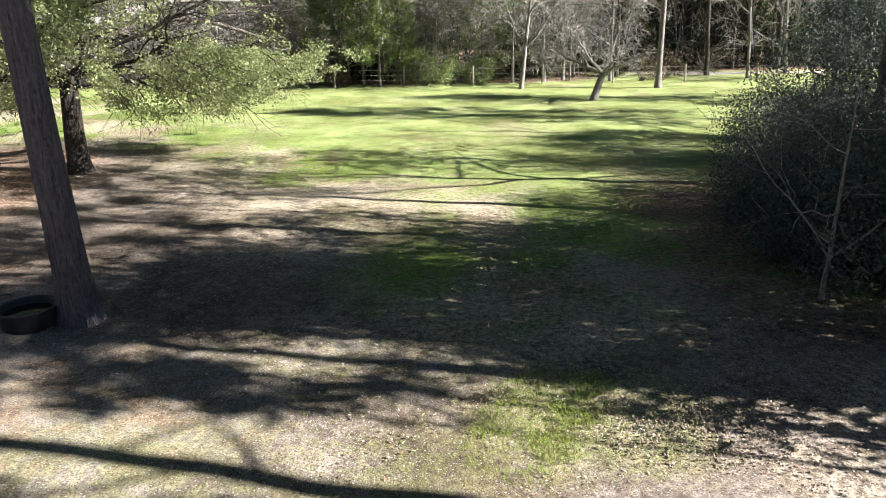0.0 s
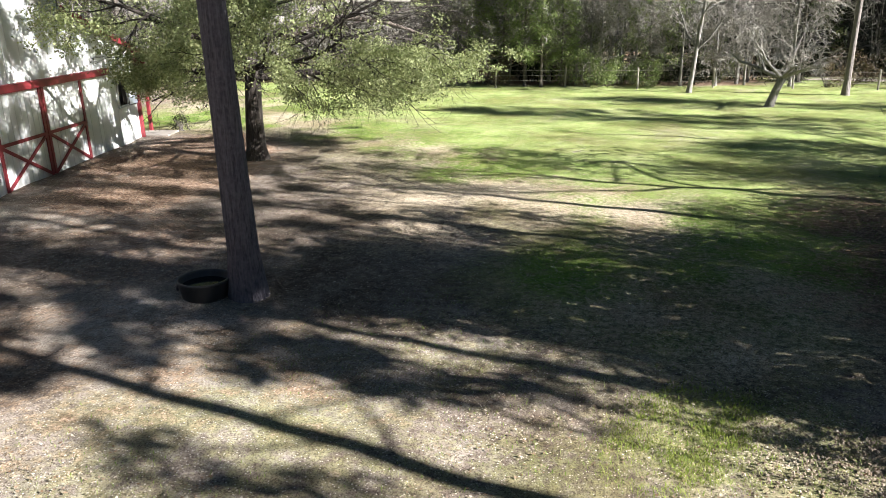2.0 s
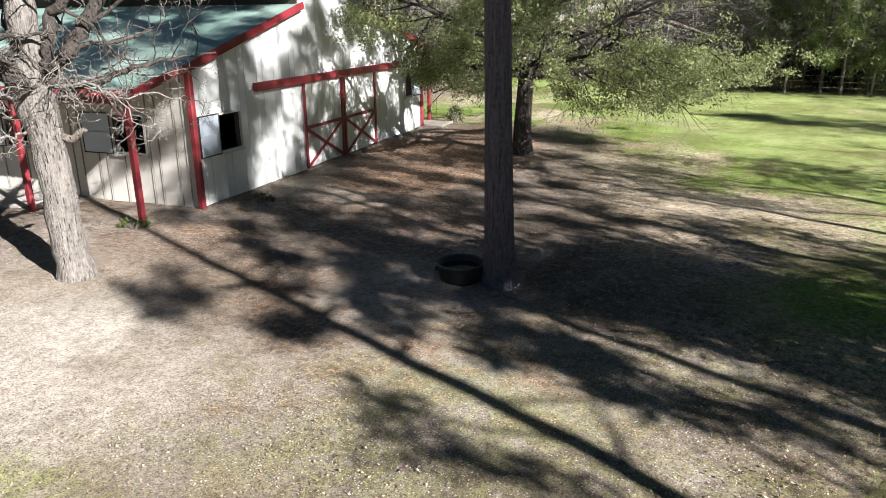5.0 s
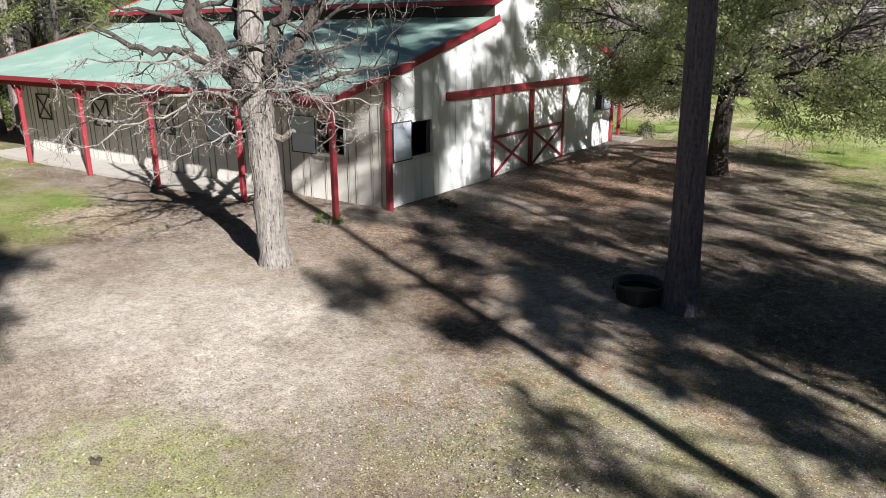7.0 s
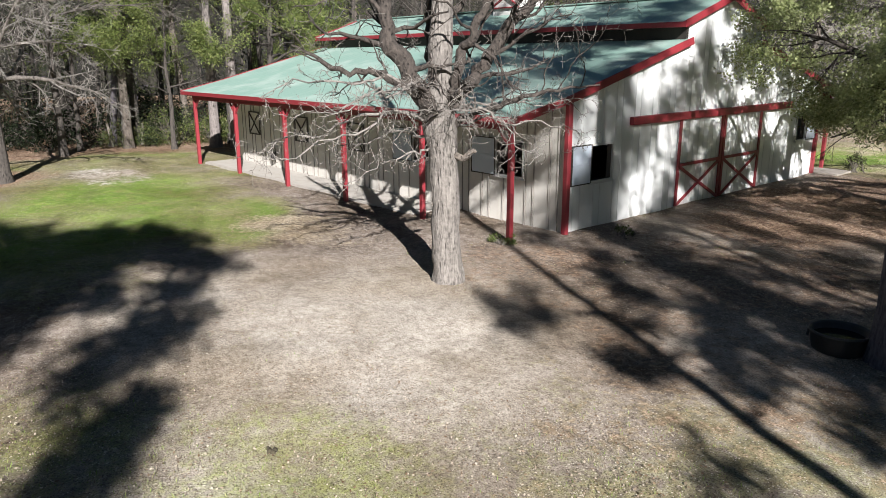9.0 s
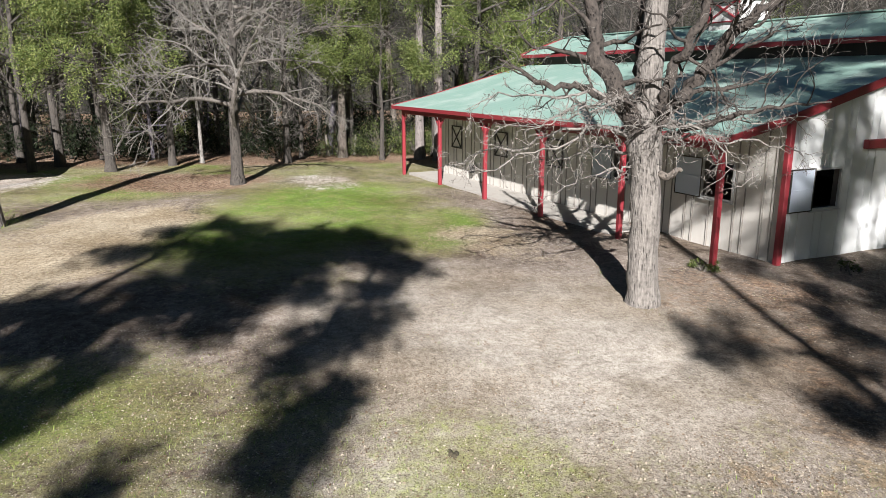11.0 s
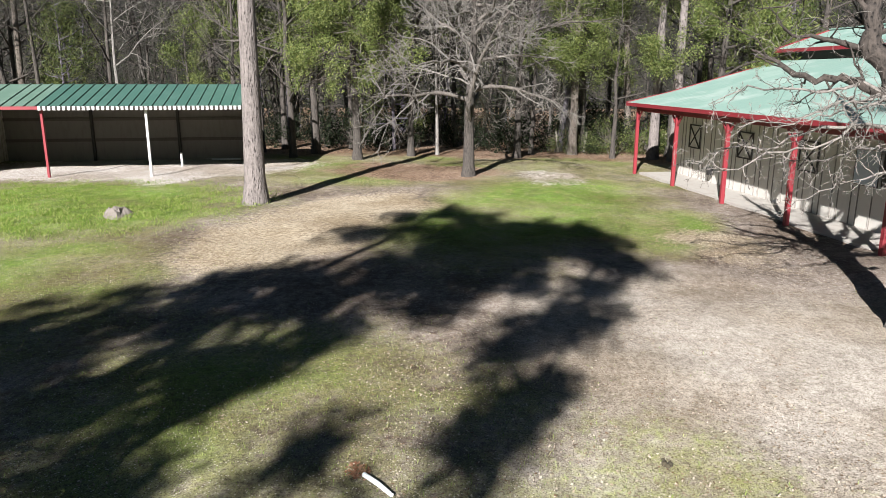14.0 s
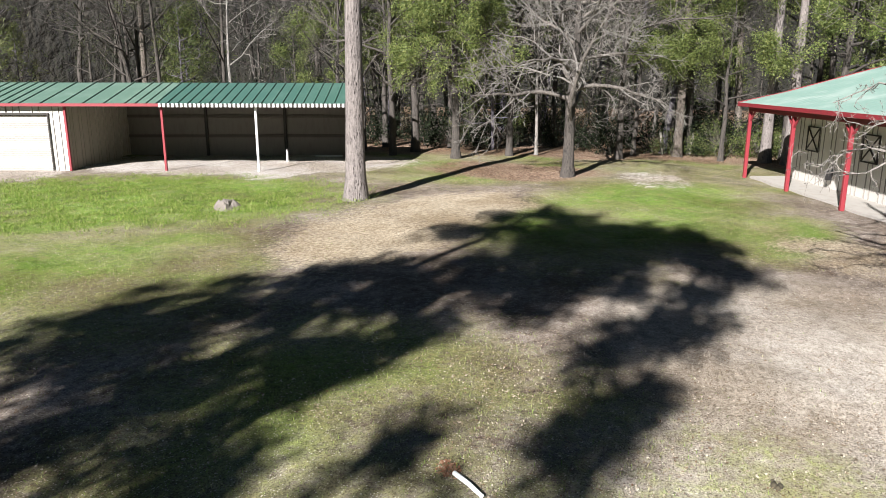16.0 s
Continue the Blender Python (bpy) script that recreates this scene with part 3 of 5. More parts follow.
            b.beam(flip(-2.1, u, 3.15), flip(0.0, u, 3.62), 0.05, 0.1)
            part("rafter", b, M_DARK, barn)
    b = Build()
    b.beam((MID, -0.16, 6.69), (MID, ROOF_END, 6.69), 0.3, 0.05)
    part("ridge_cap", b, M_ROOF, barn)
    # corner boards
    for v in (-0.06, BW + 0.06):
        b = Build()
        b.beam((v, -0.05, -0.12), (v, -0.05, 3.62), 0.16, 0.16, (0, 1, 0))
        part("corner_board", b, M_RED, barn)
    # sliding doors on their track
    b = Build()
    b.beam((2.72, -0.10, 2.91), (13.1, -0.10, 2.95), 0.14, 0.24)
    part("door_track", b, M_RED, barn, "weathered red door track cover")
    for v0, v1 in ((5.36, 8.10), (8.14, 10.85)):
        door = part("sliding_door", sheet(lambda s, d, z: (s, -0.05 - d, z), v0, v1, 0.03, lambda s: 2.8, (), 0.3, 0.012), (M_WHITE, M_WHITE_RIB), barn, "white sliding door leaf with red braces")
        y = -0.085
        for a, c, name in (((v0 + 0.07, y, 0.03), (v0 + 0.07, y, 2.8), "stile"), ((v1 - 0.07, y, 0.03), (v1 - 0.07, y, 2.8), "stile"), ((v0, y - 0.004, 1.36), (v1, y - 0.004, 1.36), "rail"),
                           ((v0 + 0.1, y - 0.008, 0.06), (v1 - 0.1, y - 0.008, 1.32), "brace"), ((v0 + 0.1, y - 0.012, 1.32), (v1 - 0.1, y - 0.012, 0.06), "brace")):
            b = Build()
            b.beam(a, c, 0.13 if name == "stile" else 0.10, 0.04, (0, 1, 0))
            part(name, b, M_RED, door)
    window(barn, 0, g_holes[0], (0.14, 0.94))
    window(barn, 0, g_holes[1], (14.83, 15.65))
    window(barn, 1, p_holes[0], (2.72, 3.68))
    window(barn, 1, p_holes[1], (6.68, 7.70))
    for u in (9.56, 13.55, 17.75):
        window(barn, 1, (u, u + 0.95, 1.4, 2.34), None, True)
    # cupola on the ridge
    b = Build()
    b.box((MID - 0.75, 8.6, 6.4), (MID + 0.75, 10.1, 7.6))
    cup = part("cupola", b, M_CHALK, barn, "white cupola with red cross braces")
    for x in (MID - 0.78,):
        for a, c in (((x, 8.6, 6.75), (x, 10.1, 7.55)), ((x, 8.6, 7.55), (x, 10.1, 6.75)), ((x, 8.6, 6.7), (x, 10.1, 6.7)), ((x, 8.63, 6.7), (x, 8.63, 7.6)), ((x, 10.07, 6.7), (x, 10.07, 7.6))):
            b = Build()
            b.beam(a, c, 0.05, 0.12, (1, 0, 0))
            part("brace", b, M_RED, cup)
    b = Build()
    n = len(b.v)
    for p in ((MID - 1, 8.35, 7.6), (MID + 1, 8.35, 7.6), (MID + 1, 10.35, 7.6), (MID - 1, 10.35, 7.6), (MID, 9.35, 8.4)):
        b.v.append(p)
    b.f += [(0, 1, 4), (1, 2, 4), (2, 3, 4), (3, 0, 4), (3, 2, 1, 0)]
    part("cupola_roof", b, M_ROOF, cup)


make_barn()

# ---- open shed: local x runs along its front, y towards its back ----
SHED = pose(-27.12, -26.5, 0, 0, 0, 108.0)


def make_shed():
    shed = thing("shed", SHED, "long metal machine shed with green roof and open bays", "shed")
    X0, X1, D = -9.0, 13.3, 7.0
    roof = [(-0.35, 3.12), (3.5, 4.05), (7.35, 3.12)]
    x = X0
    while x < X1 - 0.01:
        x1 = min(x + 0.95, X1)
        if X1 - x1 < 0.3:
            x1 = X1
        part("roof_panel", slope_sheet(roof, x, x1, lambda v, s, z: (s, v, z), 0.48, 0.05), M_MINT_ROOF if x1 < 5 else M_SHED_ROOF, shed)
        x = x1
    # back wall sheet coloured dark for the shade inside the bays
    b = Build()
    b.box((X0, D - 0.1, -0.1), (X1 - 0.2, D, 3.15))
    part("back_wall", b, M_BACK_SHADE, shed)
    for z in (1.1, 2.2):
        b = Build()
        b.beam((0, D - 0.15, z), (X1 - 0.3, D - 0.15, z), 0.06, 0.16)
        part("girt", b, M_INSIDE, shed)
    for x in (4.4, 8.8):
        b = Build()
        b.beam((x, D - 0.2, -0.1), (x, D - 0.2, 3.2), 0.15, 0.15, (0, 1, 0))
        part("back_post", b, M_DARK, shed)
    b = Build()
    b.box((X1 - 0.3, 3.4, -0.1), (X1 - 0.2, D - 0.1, 3.2))
    part("end_wall", b, M_TAN, shed)
    # partition face turned from the sun: tan sheet with its shade in the colour
    for k in range(8):
        part("wall_panel", sheet(lambda s, d, z: (0.03 + d, s, z), k * 0.875, (k + 1) * 0.875, -0.1, lambda s: 3.1 + 0.24 * min(s, 7 - s), (), 0.29, 0.03), (M_TAN_SHADE, M_TAN_SHADE_RIB), shed)
    b = Build()
    b.prism([(-0.06, 0.05), (0.0, 0.05), (0.0, D - 0.11), (-0.06, D - 0.11)], -0.1, 3.1)
    part("partition", b, M_TAN, shed)
    hole = (-4.6, -0.85, -0.2, 2.6)
    for k in range(10):
        a = -9.0 + k * 0.9
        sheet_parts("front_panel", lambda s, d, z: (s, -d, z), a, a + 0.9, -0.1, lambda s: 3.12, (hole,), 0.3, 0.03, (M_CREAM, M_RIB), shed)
    b = Build()
    n = 26
    for k in range(n):
        z0, z1 = 2.6 * k / n, 2.6 * (k + 1) / n
        b.quad((hole[0], 0.10, z0), (hole[1], 0.10, z0), (hole[1], 0.065, (z0 + z1) / 2), (hole[0], 0.065, (z0 + z1) / 2))
        b.quad((hole[0], 0.065, (z0 + z1) / 2), (hole[1], 0.065, (z0 + z1) / 2), (hole[1], 0.10, z1), (hole[0], 0.10, z1))
    door = part("rollup_door", b, M_CREAM, shed, "closed white ribbed roll-up door")
    b = Build()
    b.beam((hole[0] - 0.1, -0.045, 2.66), (hole[1] + 0.1, -0.045, 2.66), 0.05, 0.1)
    part("lintel", b, M_DARK, door)
    for x in (hole[0] - 0.05, hole[1] + 0.05):
        b = Build()
        b.beam((x, -0.045, -0.1), (x, -0.045, 2.6), 0.07, 0.05, (0, 1, 0))
        part("jamb", b, M_DARK, door)
    for x, m in ((0.0, M_RED), (4.45, M_RED), (8.8, M_CHALK), (13.1, M_CHALK)):
        b = Build()
        b.beam((x, -0.03, -0.15), (x, -0.03, 3.04), 0.11, 0.11, (0, 1, 0))
        part("front_post", b, m, shed)
    b = Build()
    b.beam((X0, -0.37, 3.09), (4.45, -0.37, 3.09), 0.04, 0.14)
    part("fascia", b, M_RED, shed)
    b = Build()
    x = 4.46
    while x < X1:
        b.box((x, -0.41, 2.99), (x + 0.11, -0.39, 3.16))
        x += 0.2
    part("eave_trim", b, M_CHALK, shed, "white ribbed eave trim")
    b = Build()
    b.beam((4.46, -0.37, 3.075), (X1, -0.37, 3.075), 0.03, 0.16)
    part("eave_board", b, M_DARK, shed)
    b = Build()
    b.beam((X1 + 0.02, -0.4, 3.1), (X1 + 0.02, 3.5, 4.05), 0.05, 0.14)
    part("rake_board", b, M_CHALK, shed)
    b = Build()
    b.tube([(9.5, 3.4, 0), (9.5, 3.4, 0.7)], [0.06, 0.06], 8)
    part("stub_post", b, M_CHALK, shed)


make_shed()


# ---- trees ----
def bent(v, spread, rng):
    """v turned by about that many degrees in a random direction."""
    p = v.cross(Vector(rng.normal(size=3))).normalized()
    return (Matrix.Rotation(radians(spread), 3, p) @ v).normalized()


def grow(wood, p, d, length, r, lv, spec, rng, tips, thin=0.003):
    """A branch and all that springs from it. spec: a row for each level of children, length ratio, spread, wiggle, lift, steps, sides."""
    kids, ratio, spread, wig, lift, steps, sides = spec[lv]
    pts, rad, dirs = [p.copy()], [r], [d.copy()]
    for i in range(steps):
        d = (d + Vector(rng.normal(size=3)) * wig + Vector((0, 0, lift))).normalized()
        pts.append(pts[-1] + d * (length / steps))
        rad.append(max(r * (1 - 0.72 * (i + 1) / steps), thin))
        dirs.append(d)
    wood[min(lv, len(wood) - 1)].tube(pts, rad, sides, False)
    tips.append((lv, pts[-1]))
    if lv + 1 < len(spec):
        for c in range(kids):
            f = rng.uniform(0.25, 1.0) if kids > 1 else 1.0
            i = min(int(f * steps), steps - 1)
            q = pts[i].lerp(pts[i + 1], f * steps - i if f < 1 else 1.0)
            grow(wood, q, bent(dirs[i + 1], spread * rng.uniform(0.6, 1.3), rng), length * ratio * rng.uniform(0.65, 1.2) * (1.25 - 0.5 * f), max(rad[i] * 0.52, thin), lv + 1, spec, rng, tips, thin)


def trunk_path(h, lean, wig, rng, n=9):
    pts, off = [], Vector((0, 0, 0))
    for i in range(n):
        z = h * i / (n - 1)
        if i > 1:
            off = off + Vector((rng.normal() * wig, rng.normal() * wig, 0))
        pts.append(Vector((lean[0] * z + off.x, lean[1] * z + off.y, z)))
    return pts


def trunk_part(tree, pts, r, material, sides=12, taper=0.7):
    b = Build()
    n = len(pts) - 1
    rad = [r * (1 - taper * i / n) for i in range(n + 1)]
    low = [pts[0] - Vector((0, 0, 0.25)), pts[0] + (pts[1] - pts[0]) * 0.06, pts[0] + (pts[1] - pts[0]) * 0.3]
    b.tube(low + pts[1:], [r * 1.55, r * 1.3, r * 1.04] + rad[1:], sides, False)
    return part("trunk", b, material, tree, "", True), rad


def bare_tree(name, m, h, r, spec, rng, bark_m, twig_m, label, group="", limbs=9, first=0.3, lean=(0, 0), reach=0.45, wig=0.05, sides=10, thin=0.003, limb_m=None):
    tree = thing(name, m, label, "tree", group)
    pts = trunk_path(h, lean, wig * h / 10, rng)
    trunk, rad = trunk_part(tree, pts, r, bark_m, sides, 0.85)
    big, fine = Build(), Build()
    for k in range(limbs):
        f = first + (0.97 - first) * (k + rng.uniform(0, 0.9)) / limbs
        i = min(int(f * 8), 7)
        q = pts[i].lerp(pts[i + 1], f * 8 - i)
        a = k * 2.4 + rng.uniform(-0.5, 0.5)
        d = Vector((math.cos(a), math.sin(a), rng.uniform(0.2, 0.9))).normalized()
        grow([big, fine], q, d, h * reach * (1.15 - 0.75 * f) * rng.uniform(0.8, 1.2), rad[i] * 0.55, 0, spec, rng, [], thin)
    part("limb_frame", big, limb_m or bark_m, tree, "", True)
    tagged(part("twig_spray", fine, twig_m, tree), kind="stuff")
    return tree


def pine_tree(name, m, h, r, rng, bark_m, label, group="", crown_from=0.55, reach=3.2, lean=(0, 0), branches=34, clumps=9, blades=11, sides=10, clump_r=0.42, needle=0.34, narrowing=0.65, needle_m=None, blade=0.3):
    tree = thing(name, m, label, "tree", group)
    pts = trunk_path(h, lean, 0.02, rng)
    trunk_part(tree, pts, r, bark_m, sides, 0.72)
    wood, cen = Build(), []
    for k in range(branches):
        f = crown_from + (0.99 - crown_from) * (k + rng.uniform(0, 0.8)) / branches
        i = min(int(f * 8), 7)
        q = pts[i].lerp(pts[i + 1], f * 8 - i)
        a = k * 2.4 + rng.uniform(-0.6, 0.6)
        g = (f - crown_from) / (1 - crown_from)
        ln = reach * (1.0 - narrowing * g) * rng.uniform(0.55, 1.15)
        d = Vector((math.cos(a), math.sin(a), -0.05 + 0.7 * g))
        d.normalize()
        end = q + d * ln + Vector((0, 0, 0.18 * ln))
        mid = q + d * ln * 0.55
        wood.tube([q, mid, end], [0.05, 0.035, 0.012], 4, False)
        for c in range(clumps):
            t = rng.uniform(0.35, 1.05)
            p = q.lerp(mid, t * 2) if t < 0.5 else mid.lerp(end, t * 2 - 1)
            p = p + Vector(rng.normal(size=3)) * 0.16 * ln
            cen.append(p)
    part("branchwork", wood, bark_m, tree)
    c = np.repeat(np.array([tuple(p) for p in cen]), blades, 0)
    c = c + rng.normal(size=c.shape) * clump_r * 0.45
    ob = new("crown", leaf_mesh("crown", c, int(rng.integers(1e6)), needle, needle_m or M_NEEDLE, blade, -0.3))
    ob.parent = tree
    return tree


def leafy_tree(name, m, h, r, rng, bark_m, leaf_m, label, group="", spec=None, limbs=8, first=0.25, reach=0.5, per=6, size=0.13, puff=0.35, lean=(0, 0), cat="tree", gap=0.0):
    tree = thing(name, m, label, cat, group)
    pts = trunk_path(h, lean, 0.06, rng)
    trunk, rad = trunk_part(tree, pts, r, bark_m, 10, 0.85)
    spec = spec or [(5, 0.55, 45, 0.16, 0.0, 5, 6), (5, 0.6, 45, 0.18, -0.02, 4, 4), (0, 0.6, 40, 0.2, -0.03, 3, 3)]
    wood, tips = Build(), []
    for k in range(limbs):
        f = first + (0.96 - first) * (k + rng.uniform(0, 0.9)) / limbs
        i = min(int(f * 8), 7)
        q = pts[i].lerp(pts[i + 1], f * 8 - i)
        a = k * 2.4 + rng.uniform(-0.5, 0.5)
        d = Vector((math.cos(a), math.sin(a), 0.1 + 0.6 * f)).normalized()
        grow([wood], q, d, h * reach * (1.2 - 0.7 * f) * rng.uniform(0.8, 1.2), rad[i] * 0.55, 0, spec, rng, tips)
    part("limb_frame", wood, bark_m, tree, "", True)
    c = np.array([tuple(p) for lv, p in tips if lv >= 1])
    c = c[rng.random(len(c)) >= gap]
    c = np.repeat(c, per, 0) + rng.normal(size=(len(c) * per, 3)) * puff
    c = c[c[:, 2] > 0.4]
    ob = new("crown", leaf_mesh("crown", c, int(rng.integers(1e6)), size, leaf_m, 0.5, 0.2))
    ob.parent = tree
    return tree


def shrub(name, m, h, w, n, rng, leaf_m, twig_m, label, group="", size=0.11):
    bush = thing(name, m, label, "shrub", group)
    stems, cen = Build(), []
    for k in range(9):
        a = rng.uniform(0, 6.283)
        d = Vector((math.cos(a) * 0.6, math.sin(a) * 0.6, 1)).normalized()
        grow([stems], Vector((rng.normal() * 0.15, rng.normal() * 0.15, -0.05)), d, h * rng.uniform(0.6, 0.95), 0.03, 0, [(4, 0.5, 40, 0.15, 0.0, 4, 4), (0, 0.5, 40, 0.2, 0, 3, 3)], rng, [])
    tagged(part("stem_frame", stems, twig_m, bush), kind="stuff")
    lumps = max(8, n // 90)
    for k in range(lumps):
        a, q = rng.uniform(0, 6.283), math.sqrt(rng.uniform(0, 1))
        z = h * rng.uniform(0.12, 1.0)
        rr = w * q * math.sqrt(max(0.08, 1 - (z / h - 0.4) ** 2 * 1.6))
        cen.append((rr * math.cos(a), rr * math.sin(a), z * (1 - 0.25 * q)))
    c = np.repeat(np.array(cen), n // lumps, 0)
    c = c + rng.normal(size=c.shape) * 0.13 * (h + w) / 2
    c[:, 2] = np.abs(c[:, 2]) + 0.03
    ob = new("foliage", leaf_mesh("foliage", c, int(rng.integers(1e6)), size, leaf_m, 0.55, 0.1))
    ob.parent = bush
    return bush


R = np.random.default_rng
DROOPY = [(7, 0.48, 50, 0.16, -0.04, 7, 6), (5, 0.55, 50, 0.19, -0.05, 5, 4), (4, 0.55, 48, 0.2, -0.03, 3, 3), (0, 0.5, 40, 0.25, 0, 2, 3)]
TWIGGY = [(6, 0.55, 42, 0.13, 0.03, 5, 6), (6, 0.55, 45, 0.18, 0.02, 4, 4), (5, 0.55, 45, 0.2, 0.0, 3, 3), (0, 0.5, 40, 0.25, 0, 3, 3)]
WOODSY = [(4, 0.55, 42, 0.15, 0.05, 4, 4), (4, 0.6, 45, 0.2, 0.03, 3, 3), (2, 0.6, 45, 0.22, 0.0, 2, 3), (0, 0.6, 40, 0.25, 0, 1, 3)]
ARCHING = [(5, 0.5, 48, 0.16, -0.03, 8, 5), (3, 0.5, 48, 0.2, 0.0, 5, 3), (0, 0.5, 40, 0.2, 0, 3, 3)]
DROOPING = [(6, 0.5, 46, 0.16, -0.01, 4, 4), (5, 0.55, 48, 0.2, -0.02, 3, 3), (4, 0.6, 45, 0.22, -0.02, 2, 3), (0, 0.6, 40, 0.25, 0, 1, 3)]
COARSE = [(5, 0.55, 42, 0.13, 0.04, 4, 4), (5, 0.55, 45, 0.18, 0.02, 3, 3), (4, 0.6, 45, 0.2, 0.0, 2, 3), (0, 0.5, 40, 0.25, 0, 2, 3)]


def smooth_path(pts, radii, n):
    """A curve through pts with n steps in each span."""
    out, rad, P = [], [], [Vector(p) for p in pts]
    for i in range(len(P) - 1):
        a, b, c, d = P[max(i - 1, 0)], P[i], P[i + 1], P[min(i + 2, len(P) - 1)]
        for k in range(n):
            t = k / n
            out.append(0.5 * (2 * b + (c - a) * t + (2 * a - 5 * b + 4 * c - d) * t * t + (3 * b - a - 3 * c + d) * t ** 3))
            rad.append(radii[i] + (radii[i + 1] - radii[i]) * t)
    return out + [P[-1]], rad + [radii[-1]]


def yard_bare_tree():
    """The leafless hardwood in front of the porch: pale trunk, dark crooked limbs, drooping pale lower branches."""
    rng = R(11)
    tree = thing("bare_hardwood", pose(-13.2, 6.4, 0), "leafless grey-barked hardwood with drooping pale twigs beside the barn porch", "tree")
    side, fore, up = Vector((0.45, 0.893, 0)), Vector((0.893, -0.45, 0)), Vector((0, 0, 1))

    def at(a, b, z):
        return side * a + fore * b + up * z

    b = Build()
    pts, rad = smooth_path([at(0, 0, -0.2), at(0, 0, 0.12), at(-0.02, 0, 0.7), at(-0.05, 0, 1.7), at(-0.1, 0, 2.7), at(-0.14, 0, 3.3), at(-0.14, 0, 3.9), at(-0.13, 0.0, 5.0), at(-0.05, -0.1, 6.4), at(0.15, -0.2, 8.2), at(0.25, -0.3, 10.5)],
                           [0.42, 0.36, 0.31, 0.29, 0.29, 0.36, 0.29, 0.235, 0.19, 0.12, 0.04], 6)
    b.tube(pts, rad, 20, False, 0.16)
    part("trunk", b, M_HARD_BARK, tree, "", True)
    fine, boughs, pale = Build(), Build(), Build()
    limbs = (([at(-0.15, 0.05, 3.3), at(-0.4, 0.1, 3.85), at(-0.78, 0.12, 4.45), at(-1.15, 0.1, 5.0), at(-1.25, 0.0, 5.7), at(-1.6, -0.1, 6.6), at(-2.2, -0.3, 8.0)], [0.3, 0.27, 0.23, 0.2, 0.16, 0.11, 0.04]),
             ([at(0.0, 0.05, 3.6), at(0.3, 0.12, 4.05), at(0.62, 0.15, 4.45), at(1.15, 0.1, 5.2), at(1.7, 0.1, 5.75), at(2.6, 0.0, 6.3), at(3.8, -0.1, 6.7)], [0.21, 0.19, 0.17, 0.15, 0.12, 0.08, 0.03]),
             ([at(-0.02, 0.1, 3.85), at(0.22, 0.25, 4.4), at(0.4, 0.35, 5.0), at(0.75, 0.4, 5.7), at(1.0, 0.6, 6.9), at(1.4, 0.7, 8.3)], [0.16, 0.14, 0.125, 0.1, 0.07, 0.03]),
             ([at(-0.55, 0.1, 4.1), at(-0.95, 0.3, 4.2), at(-1.5, 0.5, 4.45), at(-2.2, 0.6, 4.5), at(-3.0, 0.6, 4.95)], [0.12, 0.1, 0.08, 0.06, 0.025]),
             ([at(-0.2, -0.1, 4.3), at(-0.4, -0.5, 5.0), at(-0.45, -0.9, 6.0), at(-0.9, -1.6, 7.2)], [0.13, 0.11, 0.08, 0.03]),
             ([at(0.05, 0.0, 3.3), at(0.55, 0.2, 3.62), at(1.2, 0.35, 3.8), at(2.0, 0.5, 4.1), at(2.9, 0.5, 4.15)], [0.1, 0.085, 0.065, 0.045, 0.02]),
             ([at(-0.1, -0.2, 5.4), at(0.4, -0.8, 6.0), at(0.9, -1.5, 7.0)], [0.1, 0.08, 0.03]))
    for path, radii in limbs:
        pts, rad = smooth_path(path, radii, 5)
        pts = [q + Vector(rng.normal(size=3)) * (0.035 if 2 < i else 0.0) for i, q in enumerate(pts)]
        limb = Build()
        limb.tube(pts, [q * 0.8 for q in rad], 12, False, 0.25)
        part("limb", limb, M_BOUGH_BARK, tree, "", True)
        for i in range(6, len(pts) - 1, 2):
            d = bent((pts[i + 1] - pts[i]).normalized(), rng.uniform(40, 85), rng)
            if i > 8 or d.z > -0.3:
                grow([boughs, boughs, fine], pts[i], d, rng.uniform(0.9, 2.0), max(rad[i] * 0.3, 0.014), 0,
                     [(5, 0.5, 52, 0.28, 0.03, 8, 6), (3, 0.55, 50, 0.3, 0.0, 6, 4), (0, 0.55, 48, 0.3, 0, 4, 3)], rng, [], 0.004)
    snag = Build()
    pts, rad = smooth_path([at(0.15, 0.1, 2.75), at(0.34, 0.16, 2.7), at(0.5, 0.2, 2.86), at(0.58, 0.22, 2.82)], [0.09, 0.07, 0.055, 0.03], 4)
    snag.tube(pts, rad, 9, True, 0.3)
    part("snag", snag, M_LIMB_BARK, tree, "dark broken stub of a limb", True)
    for z, s, f, ln, r, rise in ((3.3, -1.0, 0.1, 4.6, 0.066, 0.1), (3.6, -0.95, 0.35, 4.3, 0.06, 0.3), (3.1, -0.9, -0.3, 3.9, 0.055, 0.0), (3.8, -0.8, 0.65, 3.6, 0.05, 0.3), (3.45, -1.0, -0.1, 5.0, 0.06, 0.35), (2.9, -0.85, 0.4, 2.6, 0.045, 0.0), (4.0, -1.0, 0.15, 4.2, 0.055, 0.6),
                                 (3.4, 1.0, 0.15, 3.6, 0.05, 0.3), (3.6, 0.85, 0.5, 3.0, 0.045, 0.3), (3.2, 0.9, -0.35, 3.2, 0.045, 0.2), (3.8, 1.0, -0.05, 3.7, 0.05, 0.5), (3.5, 0.3, 1.0, 2.2, 0.04, 0.2)):
        limb, way, ln = Build(), (side * s + fore * f).normalized(), ln * 0.86
        pts, sway = [], Vector((0, 0, 0))
        for k in range(19):
            g = k / 18
            sway = sway + Vector(rng.normal(size=3)) * 0.09
